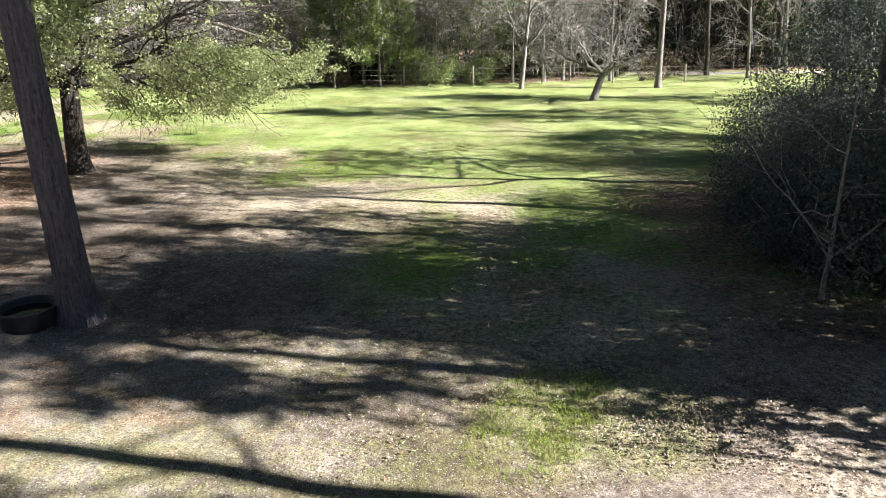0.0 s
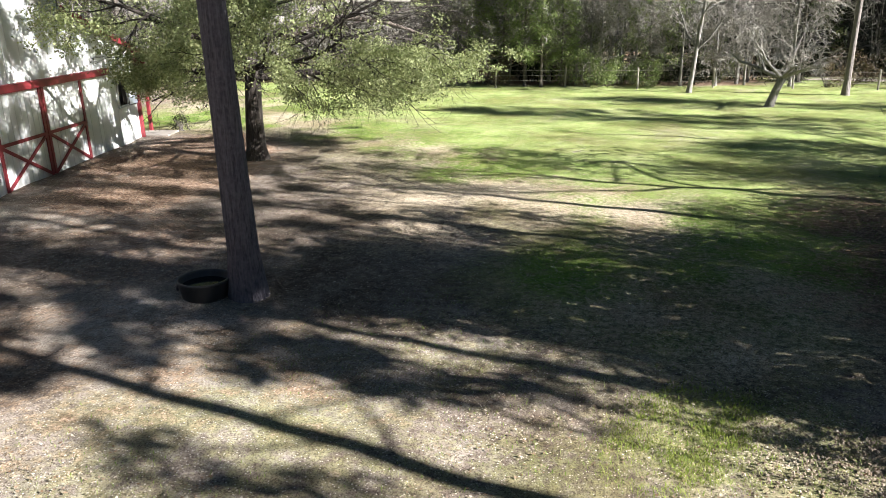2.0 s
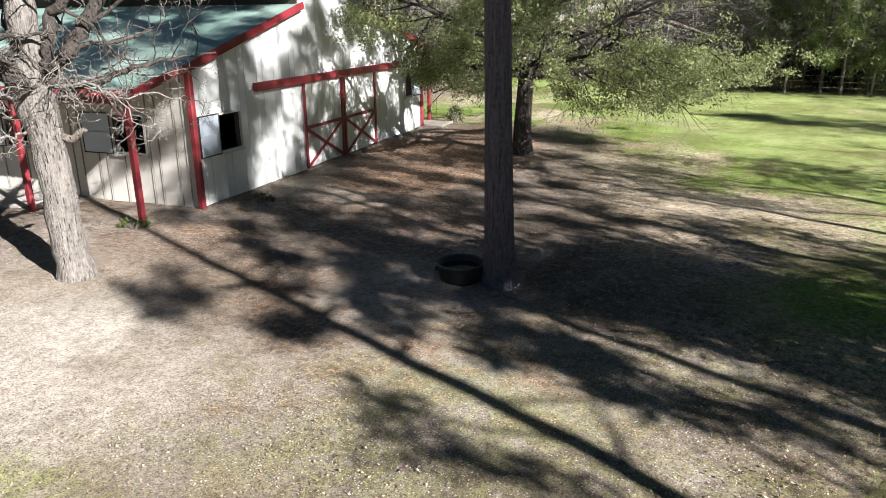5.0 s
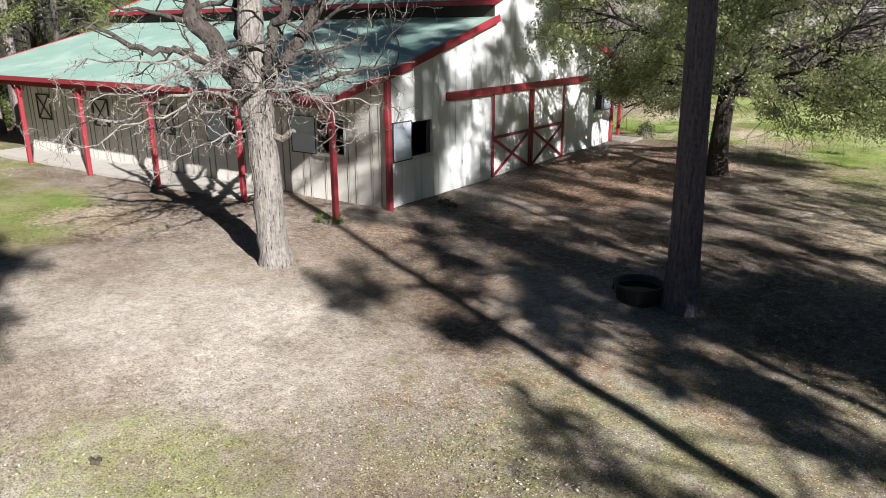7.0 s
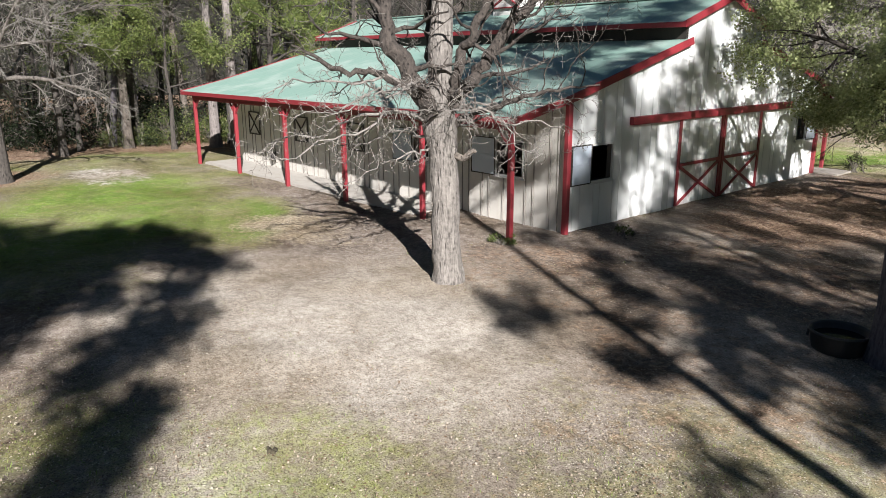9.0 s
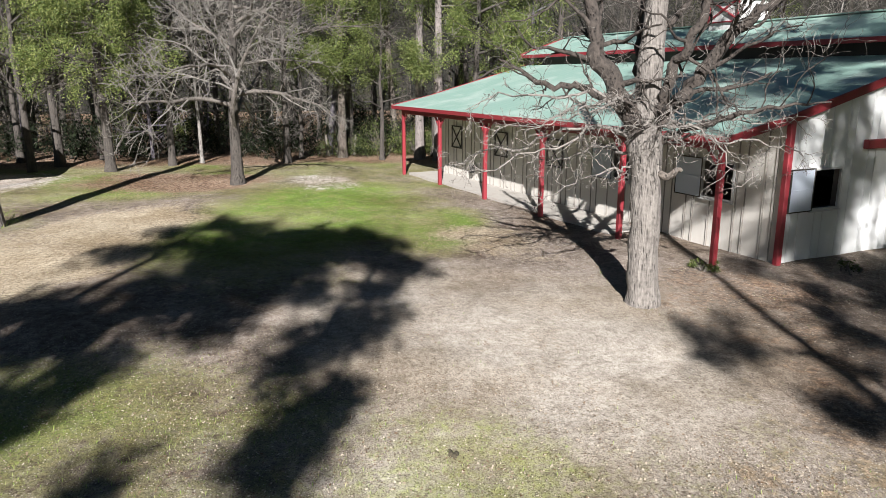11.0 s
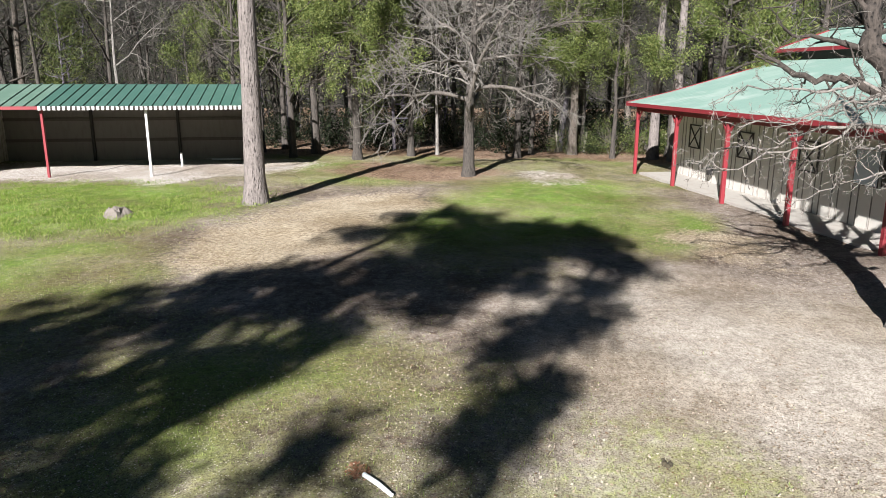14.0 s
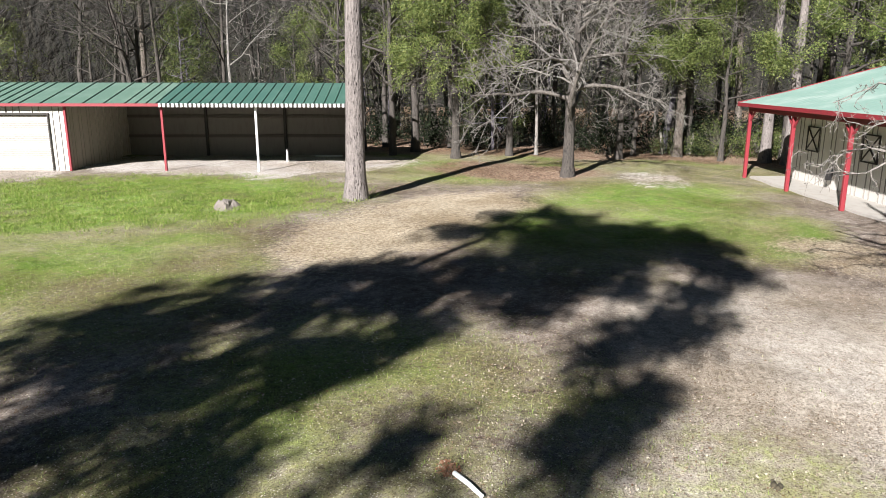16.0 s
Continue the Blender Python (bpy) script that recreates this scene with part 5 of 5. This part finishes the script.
bare_tree("lawn_hardwood", pose(-32.5, -3.9, 0), 12, 0.27, DROOPY, R(54), M_DARK_BARK, M_MID_TWIG, "spreading leafless hardwood at the edge of the woods", "lawn hardwoods", 20, 0.17, (0, 0), 0.42, thin=0.009, limb_m=M_WOOD_TWIG)
for x, y, kind, s in ((-38.2, -14.5, 0, 61), (-37.9, -10.7, 1, 62), (-40.3, -8.2, 0, 63), (-40.2, -2.1, 0, 64), (-44, 1.5, 1, 65), (-41, -17.5, 0, 66), (-40.6, 8.6, 1, 67), (-45.0, -20.0, 1, 70)):
    if kind == 0:
        bare_tree("edge_tree", pose(x, y, 0), 15, 0.19, COARSE, R(s), M_DARK_BARK, M_WOOD_TWIG, "tall leafless tree at the edge of the woods", "edge trees", 11, 0.2, thin=0.009)
    else:
        leafy_tree("edge_evergreen", pose(x, y, 0), 13, 0.25, R(s), M_DARK_BARK, M_YELLOW, "yellow-green evergreen tree at the edge of the woods", "edge evergreens", limbs=13, first=0.3, reach=0.3, per=300, size=0.1, puff=0.23, gap=0.22)


for x, y, s in ((-41.2, 5.4, 68), (-40.5, 6.4, 69)):
    pine_tree("edge_pine", pose(x, y, 0), 21, 0.27, R(s), M_PALE_BARK, "tall pine with pale trunk behind the barn", "edge pines", crown_from=0.4, branches=34, clumps=9, blades=26, blade=0.12)


for x, y, h, s in ((-7.6, 52.4, 9.5, 71), (-6.3, 51.6, 11, 72), (-5.0, 53.0, 9, 73), (-11.5, 54.0, 8, 74)):
    pine_tree("edge_pine", pose(x, y, 0), h, 0.1, R(s), M_LIMB_BARK, "slender young pine with bright needles at the field fence", "edge pines", crown_from=0.16, reach=2.2, branches=30, clumps=8, blades=24, needle=0.34, blade=0.13, needle_m=M_YOUNG)
rng = R(75)
for x, y, h in ((-3.2, 52.2, 2.6), (-1.6, 53.0, 2.2), (-14.0, 53.5, 2.8), (-10.0, 52.6, 2.3), (0.8, 53.2, 2.0)):
    shrub("edge_shrub", pose(x, y, 0), h, h * 0.7, 2200, rng, M_YOUNG if x > -4 else M_BRUSH, M_WOOD_TWIG, "loose sunlit shrub at the field fence", "edge shrubs", 0.12)


# ---- the woods round the clearing ----
def in_woods(x, y):
    if 0.563 * y + 6 < x and x > 6:
        return False
    return y > 54 or (x < -42 and y < 13) or x < -52


def make_woods():
    rng = R(77)
    far = pose(0, 0, 0)
    protos = {
        "woods_bare_tree": [bare_tree("woods_bare_tree", far, h, r, DROOPING if i > 2 else WOODSY, R(100 + i), bk, tw, "leafless tree in the woods", "woods bare trees", 8, 0.14 if i > 2 else 0.3, (0, 0), 0.5 if i > 2 else 0.45, thin=0.014 if i > 2 else 0.011) for i, (h, r, bk, tw) in enumerate(((15, 0.17, M_DARK_BARK, M_WOODS_TWIG), (17, 0.2, M_DARK_BARK, M_WOODS_TWIG), (12, 0.12, M_GREY_BARK, M_MID_TWIG), (8.5, 0.11, M_GREY_BARK, M_TWIG), (11, 0.12, M_GREY_BARK, M_TWIG)))],
        "woods_pine": [pine_tree("woods_pine", far, h, r, R(110 + i), bk, "tall pine in the woods", "woods pines", crown_from=c, branches=28, clumps=7, blades=22, sides=8, needle=0.36, blade=0.12, needle_m=M_YOUNG if i > 2 else M_NEEDLE) for i, (h, r, bk, c) in enumerate(((22, 0.24, M_LIMB_BARK, 0.4), (19, 0.2, M_PINE_BARK, 0.3), (10, 0.12, M_PINE_BARK, 0.15), (11, 0.13, M_LIMB_BARK, 0.2)))],
        "woods_evergreen": [leafy_tree("woods_evergreen", far, h, 0.16, R(120 + i), M_DARK_BARK, lm, "evergreen tree in the woods", "woods evergreens", spec=[(5, 0.55, 45, 0.16, 0.0, 4, 4), (4, 0.6, 45, 0.18, -0.02, 3, 3)], limbs=10, first=0.3 if i < 2 else 0.1, reach=0.36, per=40, size=0.125, puff=0.5) for i, (h, lm) in enumerate(((10, M_LEAF_OLIVE), (13, M_LEAF_OLIVE), (8, M_LEAF_SHADED)))],
        "woods_shrub": [shrub("woods_shrub", far, h, w, n, R(130 + i), lm, M_WOOD_TWIG, "undergrowth shrub in the woods", "woods shrubs", 0.14) for i, (h, w, n, lm) in enumerate(((2.2, 1.8, 1500, M_LEAF_SHADED), (3.2, 2.0, 400, M_LEAF_OLIVE), (2.0, 2.0, 900, M_BRUSH), (2.6, 1.9, 1300, M_YELLOW)))],
    }
    # a dense front row along the edge of the clearing
    west = [(-42.5 - 1.5 * math.sin(y), y) for y in np.arange(-38, 13, 2.6)] + [(-53, y) for y in np.arange(14, 54, 3.4)]
    north = [(x, 55 + 1.2 * math.sin(x)) for x in np.arange(-52, 14, 1.9)] + [(x, 58.5 + math.sin(x)) for x in np.arange(-52, 10, 3.1)]
    east = [(x, 64.5 + 1.5 * math.sin(x)) for x in np.arange(8, 42, 1.8)] + [(x, 68 + math.sin(x)) for x in np.arange(8, 44, 2.3)]
    dark = (("woods_evergreen", 0), ("woods_bare_tree", 1), ("woods_bare_tree", 0), ("woods_pine", 2), ("woods_bare_tree", 2), ("woods_shrub", 0), ("woods_evergreen", 2), ("woods_bare_tree", 0))
    bright = (("woods_bare_tree", 3), ("woods_shrub", 3), ("woods_evergreen", 1), ("woods_bare_tree", 4), ("woods_shrub", 2), ("woods_pine", 2), ("woods_bare_tree", 3), ("woods_shrub", 2), ("woods_pine", 3), ("woods_bare_tree", 4), ("woods_shrub", 0), ("woods_pine", 2), ("woods_bare_tree", 3), ("woods_shrub", 3), ("woods_pine", 3))
    for kind, k, x, y in (("woods_bare_tree", 3, -2.5, 54.5), ("woods_bare_tree", 4, -8.0, 55.5), ("woods_shrub", 3, -5.0, 54.0), ("woods_pine", 3, -9.5, 54.5)):
        protos[kind][k].matrix_world = pose(x, y, 0)
    for row, kinds in ((west, dark), (north, bright), (east, dark)):
        for i, (x, y) in enumerate(row):
            kind, k = kinds[i % len(kinds)]
            copy_thing(protos[kind][k], pose(x + rng.normal() * 1.2, y + rng.normal() * 0.8, 0, 0, 0, rng.uniform(0, 360))).scale = [rng.uniform(0.85, 1.25)] * 3
    for name, share in (("woods_bare_tree", 95), ("woods_pine", 42), ("woods_evergreen", 18), ("woods_shrub", 50)):
        made = 0
        while made < share:
            a, d = radians(rng.uniform(58, 238)), rng.uniform(40, 72) if name != "woods_shrub" else rng.uniform(45, 74)
            x, y = d * math.cos(a), d * math.sin(a)
            if not in_woods(x, y):
                continue
            k = made % 3 if made < 3 or name != "woods_bare_tree" else made % 2 if y < 54 else 2 + made % 3
            m = pose(x, y, 0, rng.normal() * 3.5, rng.normal() * 3.5, rng.uniform(0, 360))
            if made < 3:
                protos[name][k].matrix_world = m
            else:
                copy_thing(protos[name][k], m).scale = [rng.uniform(0.8, 1.2)] * 3
            made += 1
    # understorey behind the front trees, near-black to paint the shade inside the woods
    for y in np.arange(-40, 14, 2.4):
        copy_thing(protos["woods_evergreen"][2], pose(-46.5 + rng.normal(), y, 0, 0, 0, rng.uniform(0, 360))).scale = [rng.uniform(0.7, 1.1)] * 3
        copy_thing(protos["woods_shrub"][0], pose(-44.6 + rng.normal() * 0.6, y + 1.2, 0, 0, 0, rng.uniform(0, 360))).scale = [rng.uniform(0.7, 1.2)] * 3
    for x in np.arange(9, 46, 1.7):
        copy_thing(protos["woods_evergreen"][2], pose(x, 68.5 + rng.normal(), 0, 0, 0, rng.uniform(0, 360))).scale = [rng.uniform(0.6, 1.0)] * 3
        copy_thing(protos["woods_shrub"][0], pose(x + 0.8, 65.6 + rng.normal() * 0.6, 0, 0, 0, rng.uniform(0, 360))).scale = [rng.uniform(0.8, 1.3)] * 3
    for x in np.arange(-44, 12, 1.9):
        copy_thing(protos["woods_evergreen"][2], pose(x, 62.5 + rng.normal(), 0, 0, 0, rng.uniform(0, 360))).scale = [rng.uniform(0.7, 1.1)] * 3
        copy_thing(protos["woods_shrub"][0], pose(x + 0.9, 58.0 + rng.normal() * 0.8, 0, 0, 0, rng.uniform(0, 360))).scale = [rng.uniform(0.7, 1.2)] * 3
    # pale brush and low trees that catch the sun along the field fence
    for k in range(22):
        x, y = rng.uniform(-40, 10), rng.uniform(53.4, 58)
        copy_thing(protos["woods_bare_tree"][3 + k % 2], pose(x, y, 0, 0, 0, rng.uniform(0, 360))).scale = [rng.uniform(0.6, 1.15)] * 3


make_woods()


def backdrop():
    """Far woods that close the view: a ring sheet with painted shade between its trunks."""
    k = Nodes("far_woods", 1.0)
    v = k.stretch(1, 1, 0.1)
    # near-black stands for shade deep in the woods, paler streaks for trunks
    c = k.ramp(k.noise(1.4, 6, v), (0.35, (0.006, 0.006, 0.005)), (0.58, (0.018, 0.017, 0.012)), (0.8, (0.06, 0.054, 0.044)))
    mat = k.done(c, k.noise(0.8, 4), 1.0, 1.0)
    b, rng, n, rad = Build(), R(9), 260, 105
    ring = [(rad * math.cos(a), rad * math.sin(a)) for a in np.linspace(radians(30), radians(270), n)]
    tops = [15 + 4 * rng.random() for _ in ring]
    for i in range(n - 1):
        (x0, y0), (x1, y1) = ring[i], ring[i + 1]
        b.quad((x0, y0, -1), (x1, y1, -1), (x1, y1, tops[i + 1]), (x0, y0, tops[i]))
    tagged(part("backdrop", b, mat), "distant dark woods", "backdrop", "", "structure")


backdrop()


# ---- loose things ----
def rubber_tub():
    tub = thing("rubber_tub", pose(-7.02, 10.6, 0), "black rubber stock tub with water beside the pine trunk", "tub")
    b = Build()
    b.lathe([(0.0, 0.0), (0.37, 0.0), (0.40, 0.04), (0.45, 0.30), (0.48, 0.33), (0.48, 0.36), (0.435, 0.36), (0.415, 0.32), (0.375, 0.05), (0.0, 0.05)], 40)
    part("basin", b, M_RUBBER, tub, "", True)
    b = Build()
    b.lathe([(0.0, 0.24), (0.402, 0.24)], 40)
    part("water", b, M_WATER, tub)
    for a in (0.6, 3.74):
        b = Build()
        b.tube([(0.465 * math.cos(a + d), 0.465 * math.sin(a + d), 0.28 - 0.1 * math.cos(d * 8)) for d in (-0.2, -0.1, 0, 0.1, 0.2)], [0.022] * 5, 6)
        part("grip", b, M_RUBBER, tub)


rubber_tub()


def stump():
    b, rng = Build(), R(6)
    n = 22
    rings = [(0.55, -0.1), (0.46, 0.05), (0.34, 0.15), (0.26, 0.23)]
    for r, z in rings:
        b.v += [(r * (1 + 0.22 * math.sin(3 * t) + 0.1 * rng.normal()) * math.cos(t), r * (1 + 0.2 * math.sin(3 * t + 1) + 0.08 * rng.normal()) * math.sin(t), z + 0.03 * rng.normal()) for t in np.linspace(0, 2 * math.pi, n, endpoint=False)]
    for i in range(3):
        b.f += [(i * n + j, i * n + (j + 1) % n, (i + 1) * n + (j + 1) % n, (i + 1) * n + j) for j in range(n)]
    b.f.append(tuple(range(3 * n, 4 * n)))
    ob = part("tree_stump", b, M_STUMP)
    ob.matrix_world = pose(-21.0, -14.1, 0)
    tagged(ob, "weathered pale tree stump in the lawn", "stump")


stump()


def fences():
    rng = R(8)
    fence = thing("field_fence", pose(0, 0, 0), "wire fence with wooden posts along the far side of the field", "fence")
    line = [(-34 + 4.9 * i, 51.5 + 0.02 * i + 0.3 * math.sin(i)) for i in range(15)]
    for x, y in line:
        b = Build()
        b.tube([(x, y, -0.2), (x + rng.normal() * 0.03, y, 1.3 + rng.normal() * 0.06)], [0.07, 0.06], 7)
        part("post", b, M_POST, fence)
    for z in (0.45, 0.8, 1.15):
        b = Build()
        b.tube([(x, y - 0.07, z) for x, y in line], [0.008] * len(line), 4)
        part("wire", b, M_POST, fence)
    low = thing("woods_fence", pose(0, 0, 0), "old wire fence with leaning wooden posts before the woods", "fence")
    line = [(-43.5, 0.2), (-43.5, 1.7), (-43.8, 3.6), (-44, 6.5), (-44.3, 9.5)]
    for x, y in line:
        b = Build()
        b.tube([(x, y, -0.2), (x + rng.normal() * 0.08, y + rng.normal() * 0.08, 1.25)], [0.08, 0.065], 7)
        part("post", b, M_POST, low)
    for z in (0.5, 0.95):
        b = Build()
        b.tube([(x, y, z) for x, y in line], [0.008] * len(line), 4)
        part("wire", b, M_DARK, low)


fences()


# ---- grass blades, fallen leaves and clods ----
def scatter(name, n, keep, size, material, aspect, flat, label, seed, box=(-27, 9, -15, 24)):
    """Loose small pieces over the yard where keep(x, y) allows."""
    rng = R(seed)
    x, y = rng.uniform(box[0], box[1], 4 * n), rng.uniform(box[2], box[3], 4 * n)
    d = np.hypot(x, y)
    ok = (d > 4) & (rng.random(4 * n) < keep(x, y) * np.clip(9 / d, 0.12, 1) ** 1.3)
    u, v = -(x + 15.81) * 0.961 - (y - 11.21) * 0.276, -(x + 15.81) * 0.276 + (y - 11.21) * 0.961
    ok &= ~((v > -2.0) & (v < 18) & (u > -0.1) & (u < 21))
    x, y = x[ok][:n], y[ok][:n]
    k = len(x)
    a = rng.uniform(0, 6.283, k)
    up = rng.uniform(0.0, 0.35, k) if flat else rng.uniform(0.7, 2.2, k)
    d = np.stack([np.cos(a), np.sin(a), up], 1)
    d /= np.linalg.norm(d, axis=1)[:, None]
    s = np.stack([-np.sin(a), np.cos(a), rng.uniform(-0.3, 0.3, k)], 1)
    ln = (size * rng.uniform(0.5, 1.4, k))[:, None]
    c = np.stack([x, y, np.full(k, 0.012)], 1)
    q = np.stack([c, c + d * ln * 0.5 + s * ln * aspect * 0.5, c + d * ln, c + d * ln * 0.5 - s * ln * aspect * 0.5], 1).reshape(-1, 3)
    me = bpy.data.meshes.new(name)
    me.from_pydata(q.tolist(), [], np.arange(4 * k).reshape(-1, 4).tolist())
    me.materials.append(material)
    tagged(new(name, me), label, name.replace("_", " "), "", "stuff")


def lush(x, y):
    return np.clip(np.maximum.reduce([soft(x + y, 9, 19) * soft(y, 6, 14), 0.9 * blob(x, y, -26, 0.2, 8, 4, 10), blob(x, y, -21, -19.5, 10, 7, 108), 0.8 * blob(x, y, -12, -13, 7, 6), 0.6 * blob(x, y, -8, -3.5, 5, 4.5),
                                      0.25 * blob(x, y, -6.5, 1.2, 3, 2.2), 0.9 * blob(x, y, 1.6, 8.0, 1.8, 1.6), 0.5 * blob(x, y, -1.5, 9, 4, 3), 0.35 * blob(x, y, -3.5, 5.5, 4, 2.5)]), 0.03, 1)


M_BLADE = foliage("grass_blade", (0.11, 0.19, 0.025), (0.19, 0.28, 0.05), (0.34, 0.34, 0.15), 0.7, 0.3)
M_DEAD_LEAF = foliage("dead_leaf", (0.13, 0.075, 0.04), (0.30, 0.23, 0.16), (0.60, 0.54, 0.44), 0.8)
scatter("grass_tuft", 90000, lush, 0.055, M_BLADE, 0.12, False, "short winter grass blades in the yard", 201)
scatter("fallen_leaf", 75000, lambda x, y: 0.6 + 0.4 * blob(x, y, -12, 14, 9, 8), 0.038, M_DEAD_LEAF, 0.6, True, "dry fallen leaves scattered over the sandy yard", 202)


scatter("lawn_tuft", 60000, lambda x, y: np.clip(np.hypot(x, y) / 9, 1, 9) ** 1.3 * blob(x, y, -21.5, -19, 9, 6, 108) * (0.15 + (np.sin(x * 2.3 + y) * np.sin(y * 2.9 - x * 0.7) > -0.1)), 0.10, M_BLADE, 0.14, False, "thick green winter grass before the shed", 205, (-29, -12, -29, -10))


M_TUFT = foliage("green_tuft", (0.14, 0.21, 0.03), (0.24, 0.31, 0.05), (0.36, 0.38, 0.12), 0.6, 0.4)
scatter("fresh_grass", 14000, lambda x, y: blob(x, y, 1.1, 7.9, 0.9, 1.4, -25) * (0.25 + (np.sin(x * 5.1 + y * 2) * np.sin(y * 4.7 - x) > 0.0)) * 0.8, 0.06, M_TUFT, 0.11, False, "fresh green grass tufts at the edge of the mud", 203, (-0.8, 3.2, 5.6, 10.2))


def pipe():
    b = Build()
    b.tube([(0, 0, 0.035), (0.27, 0.01, 0.04), (0.54, 0.0, 0.035)], [0.03, 0.028, 0.024], 12)
    ob = part("plastic_pipe", b, M_PIPE)
    ob.matrix_world = pose(PIPE[0], PIPE[1], 0, 0, 0, PIPE[2])
    tagged(ob, "short white plastic pipe lying in the grass", "pipe")


PIPE = (-7.02, -2.0, 49)
pipe()
M_RUST_LEAF = foliage("rust_leaf", (0.16, 0.07, 0.04), (0.28, 0.15, 0.09), (0.42, 0.27, 0.18), 0.8)
scatter("leaf_drift", 260, lambda x, y: 3.0 * blob(x, y, -7.12, -2.1, 0.17, 0.11, 40), 0.05, M_RUST_LEAF, 0.6, True, "drift of rust-brown leaves beside the white pipe", 204, (-7.5, -6.75, -2.45, -1.75))


# ---- hoof-broken mud, droppings and the far corner of the barn ----
def clods(name, n, cx, cy, rx, ry, size, material, label, seed):
    rng = R(seed)
    b = Build()
    for _ in range(n):
        x, y, s = cx + rng.normal() * rx, cy + rng.normal() * ry, size * rng.uniform(0.4, 1.3)
        a = rng.uniform(0, 6.283)
        k = len(b.v)
        for j in range(5):
            t = a + j * 1.2566
            r = s * rng.uniform(0.7, 1.15)
            b.v.append((x + r * math.cos(t), y + r * math.sin(t), -0.01))
        for j in range(5):
            t = a + j * 1.2566 + 0.3
            r = s * rng.uniform(0.35, 0.7)
            b.v.append((x + r * math.cos(t), y + r * math.sin(t), s * rng.uniform(0.35, 0.7)))
        b.f += [(k + j, k + (j + 1) % 5, k + 5 + (j + 1) % 5, k + 5 + j) for j in range(5)] + [tuple(range(k + 5, k + 10))]
    tagged(part(name, b, material), label, name.replace("_", " "), "", "stuff")


def soil(name, a, c):
    k = Nodes(name, 0.95)
    return k.done(k.mix(k.island(), a, c), k.noise(40, 4), 0.6, 0.02)


clods("mud_clod", 1500, 2.9, 7.7, 0.7, 0.6, 0.016, soil("mud", (0.13, 0.095, 0.065), (0.40, 0.335, 0.26)), "hoof-broken lumps of dried mud", 301)
clods("soil_crumb", 3600, -6.5, 5.6, 5.5, 4.2, 0.011, soil("crumb", (0.15, 0.11, 0.08), (0.40, 0.34, 0.27)), "crumbs of soil and bark strewn over the yard", 302)
clods("soil_crumb", 2000, -9.0, -3.0, 4.5, 4.0, 0.012, soil("lawn_crumb", (0.15, 0.11, 0.08), (0.44, 0.38, 0.30)), "crumbs of soil and leaf strewn over the grass", 303)


def dung():
    b, rng = Build(), R(304)
    for _ in range(9):
        x, y, s = rng.normal() * 0.035, rng.normal() * 0.03, rng.uniform(0.025, 0.04)
        b.lathe([(0.001, -0.01), (s, 0.0), (s * 1.1, s * 0.6), (s * 0.7, s * 1.2), (0.001, s * 1.4)], 8, (x, y))
    ob = part("dung_pile", b, soil("dung", (0.035, 0.03, 0.018), (0.06, 0.05, 0.03)), None, "", True)
    ob.matrix_world = pose(-7.83, 1.45, 0)
    tagged(ob, "small dark dung pile on the sandy yard", "dung")


dung()
shrub("corner_shrub", pose(-19.6, 28.5, 0), 0.8, 0.5, 900, R(305), M_LEAF_OLIVE, M_WOOD_TWIG, "small leafy shrub beside the barn's side porch", "", 0.07)


def corner_slab():
    b = Build()
    b.box((15.95, -1.05, -0.1), (17.35, 0.28, 0.07))
    # concrete slab in the darker post colour, which stands for the oak's shade
    ob = part("wooden_step", b, M_POST)
    ob.matrix_world = BARN
    tagged(ob, "low weathered grey wooden step at the end of the side porch", "step")


corner_slab()


# ---- weeds, wall feeder, plank and the green brush behind the barn ----
for x, y, h, w, n in ((-15.45, 9.2, 0.22, 0.30, 420), (-14.95, 12.6, 0.22, 0.28, 360), (-15.9, 9.0, 0.15, 0.3, 260)):
    shrub("weed_tuft", pose(x, y, 0), h, w, n, R(int(-x * 100)), M_NEEDLE, M_WOOD_TWIG, "small green weeds at the foot of the barn", "weeds", 0.05)
for x, y, h in ((-43.2, 3.4, 2.2), (-42.8, 5.6, 1.8), (-43.6, 7.4, 2.6), (-42.6, 9.4, 2.0), (-43.5, 1.0, 1.5)):
    shrub("fence_shrub", pose(x, y, 0), h, 1.5, 2600, R(int(-x * 100)), M_NEEDLE, M_WOOD_TWIG, "bushy green shrub along the old fence", "fence shrubs", 0.09)


def wall_feeder():
    feeder = thing("wall_feeder", BARN @ pose(-0.02, 16.3, 0.0), "small dark feeder bucket hung on the porch wall", "bucket")
    b = Build()
    b.lathe([(0.0, 0.42), (0.12, 0.42), (0.15, 0.72), (0.165, 0.74), (0.145, 0.74), (0.115, 0.45), (0.0, 0.45)], 20, (-0.19, 0.0))
    part("bucket", b, M_RUBBER, feeder, "", True)
    b = Build()
    b.tube([(-0.03, -0.09, 0.72), (-0.03, -0.06, 0.84), (-0.03, 0.0, 0.88), (-0.03, 0.06, 0.84), (-0.03, 0.09, 0.72)], [0.009] * 5, 6)
    part("bail", b, M_DARK, feeder)


wall_feeder()


def plank():
    b = Build()
    b.beam((-0.75, 0, 0.06), (0.75, 0.02, 0.06), 0.16, 0.07)
    ob = part("plank", b, M_CHALK)
    ob.matrix_world = SHED @ pose(11.3, 6.1, 0)
    tagged(ob, "white board lying at the back of the shed", "board")


plank()
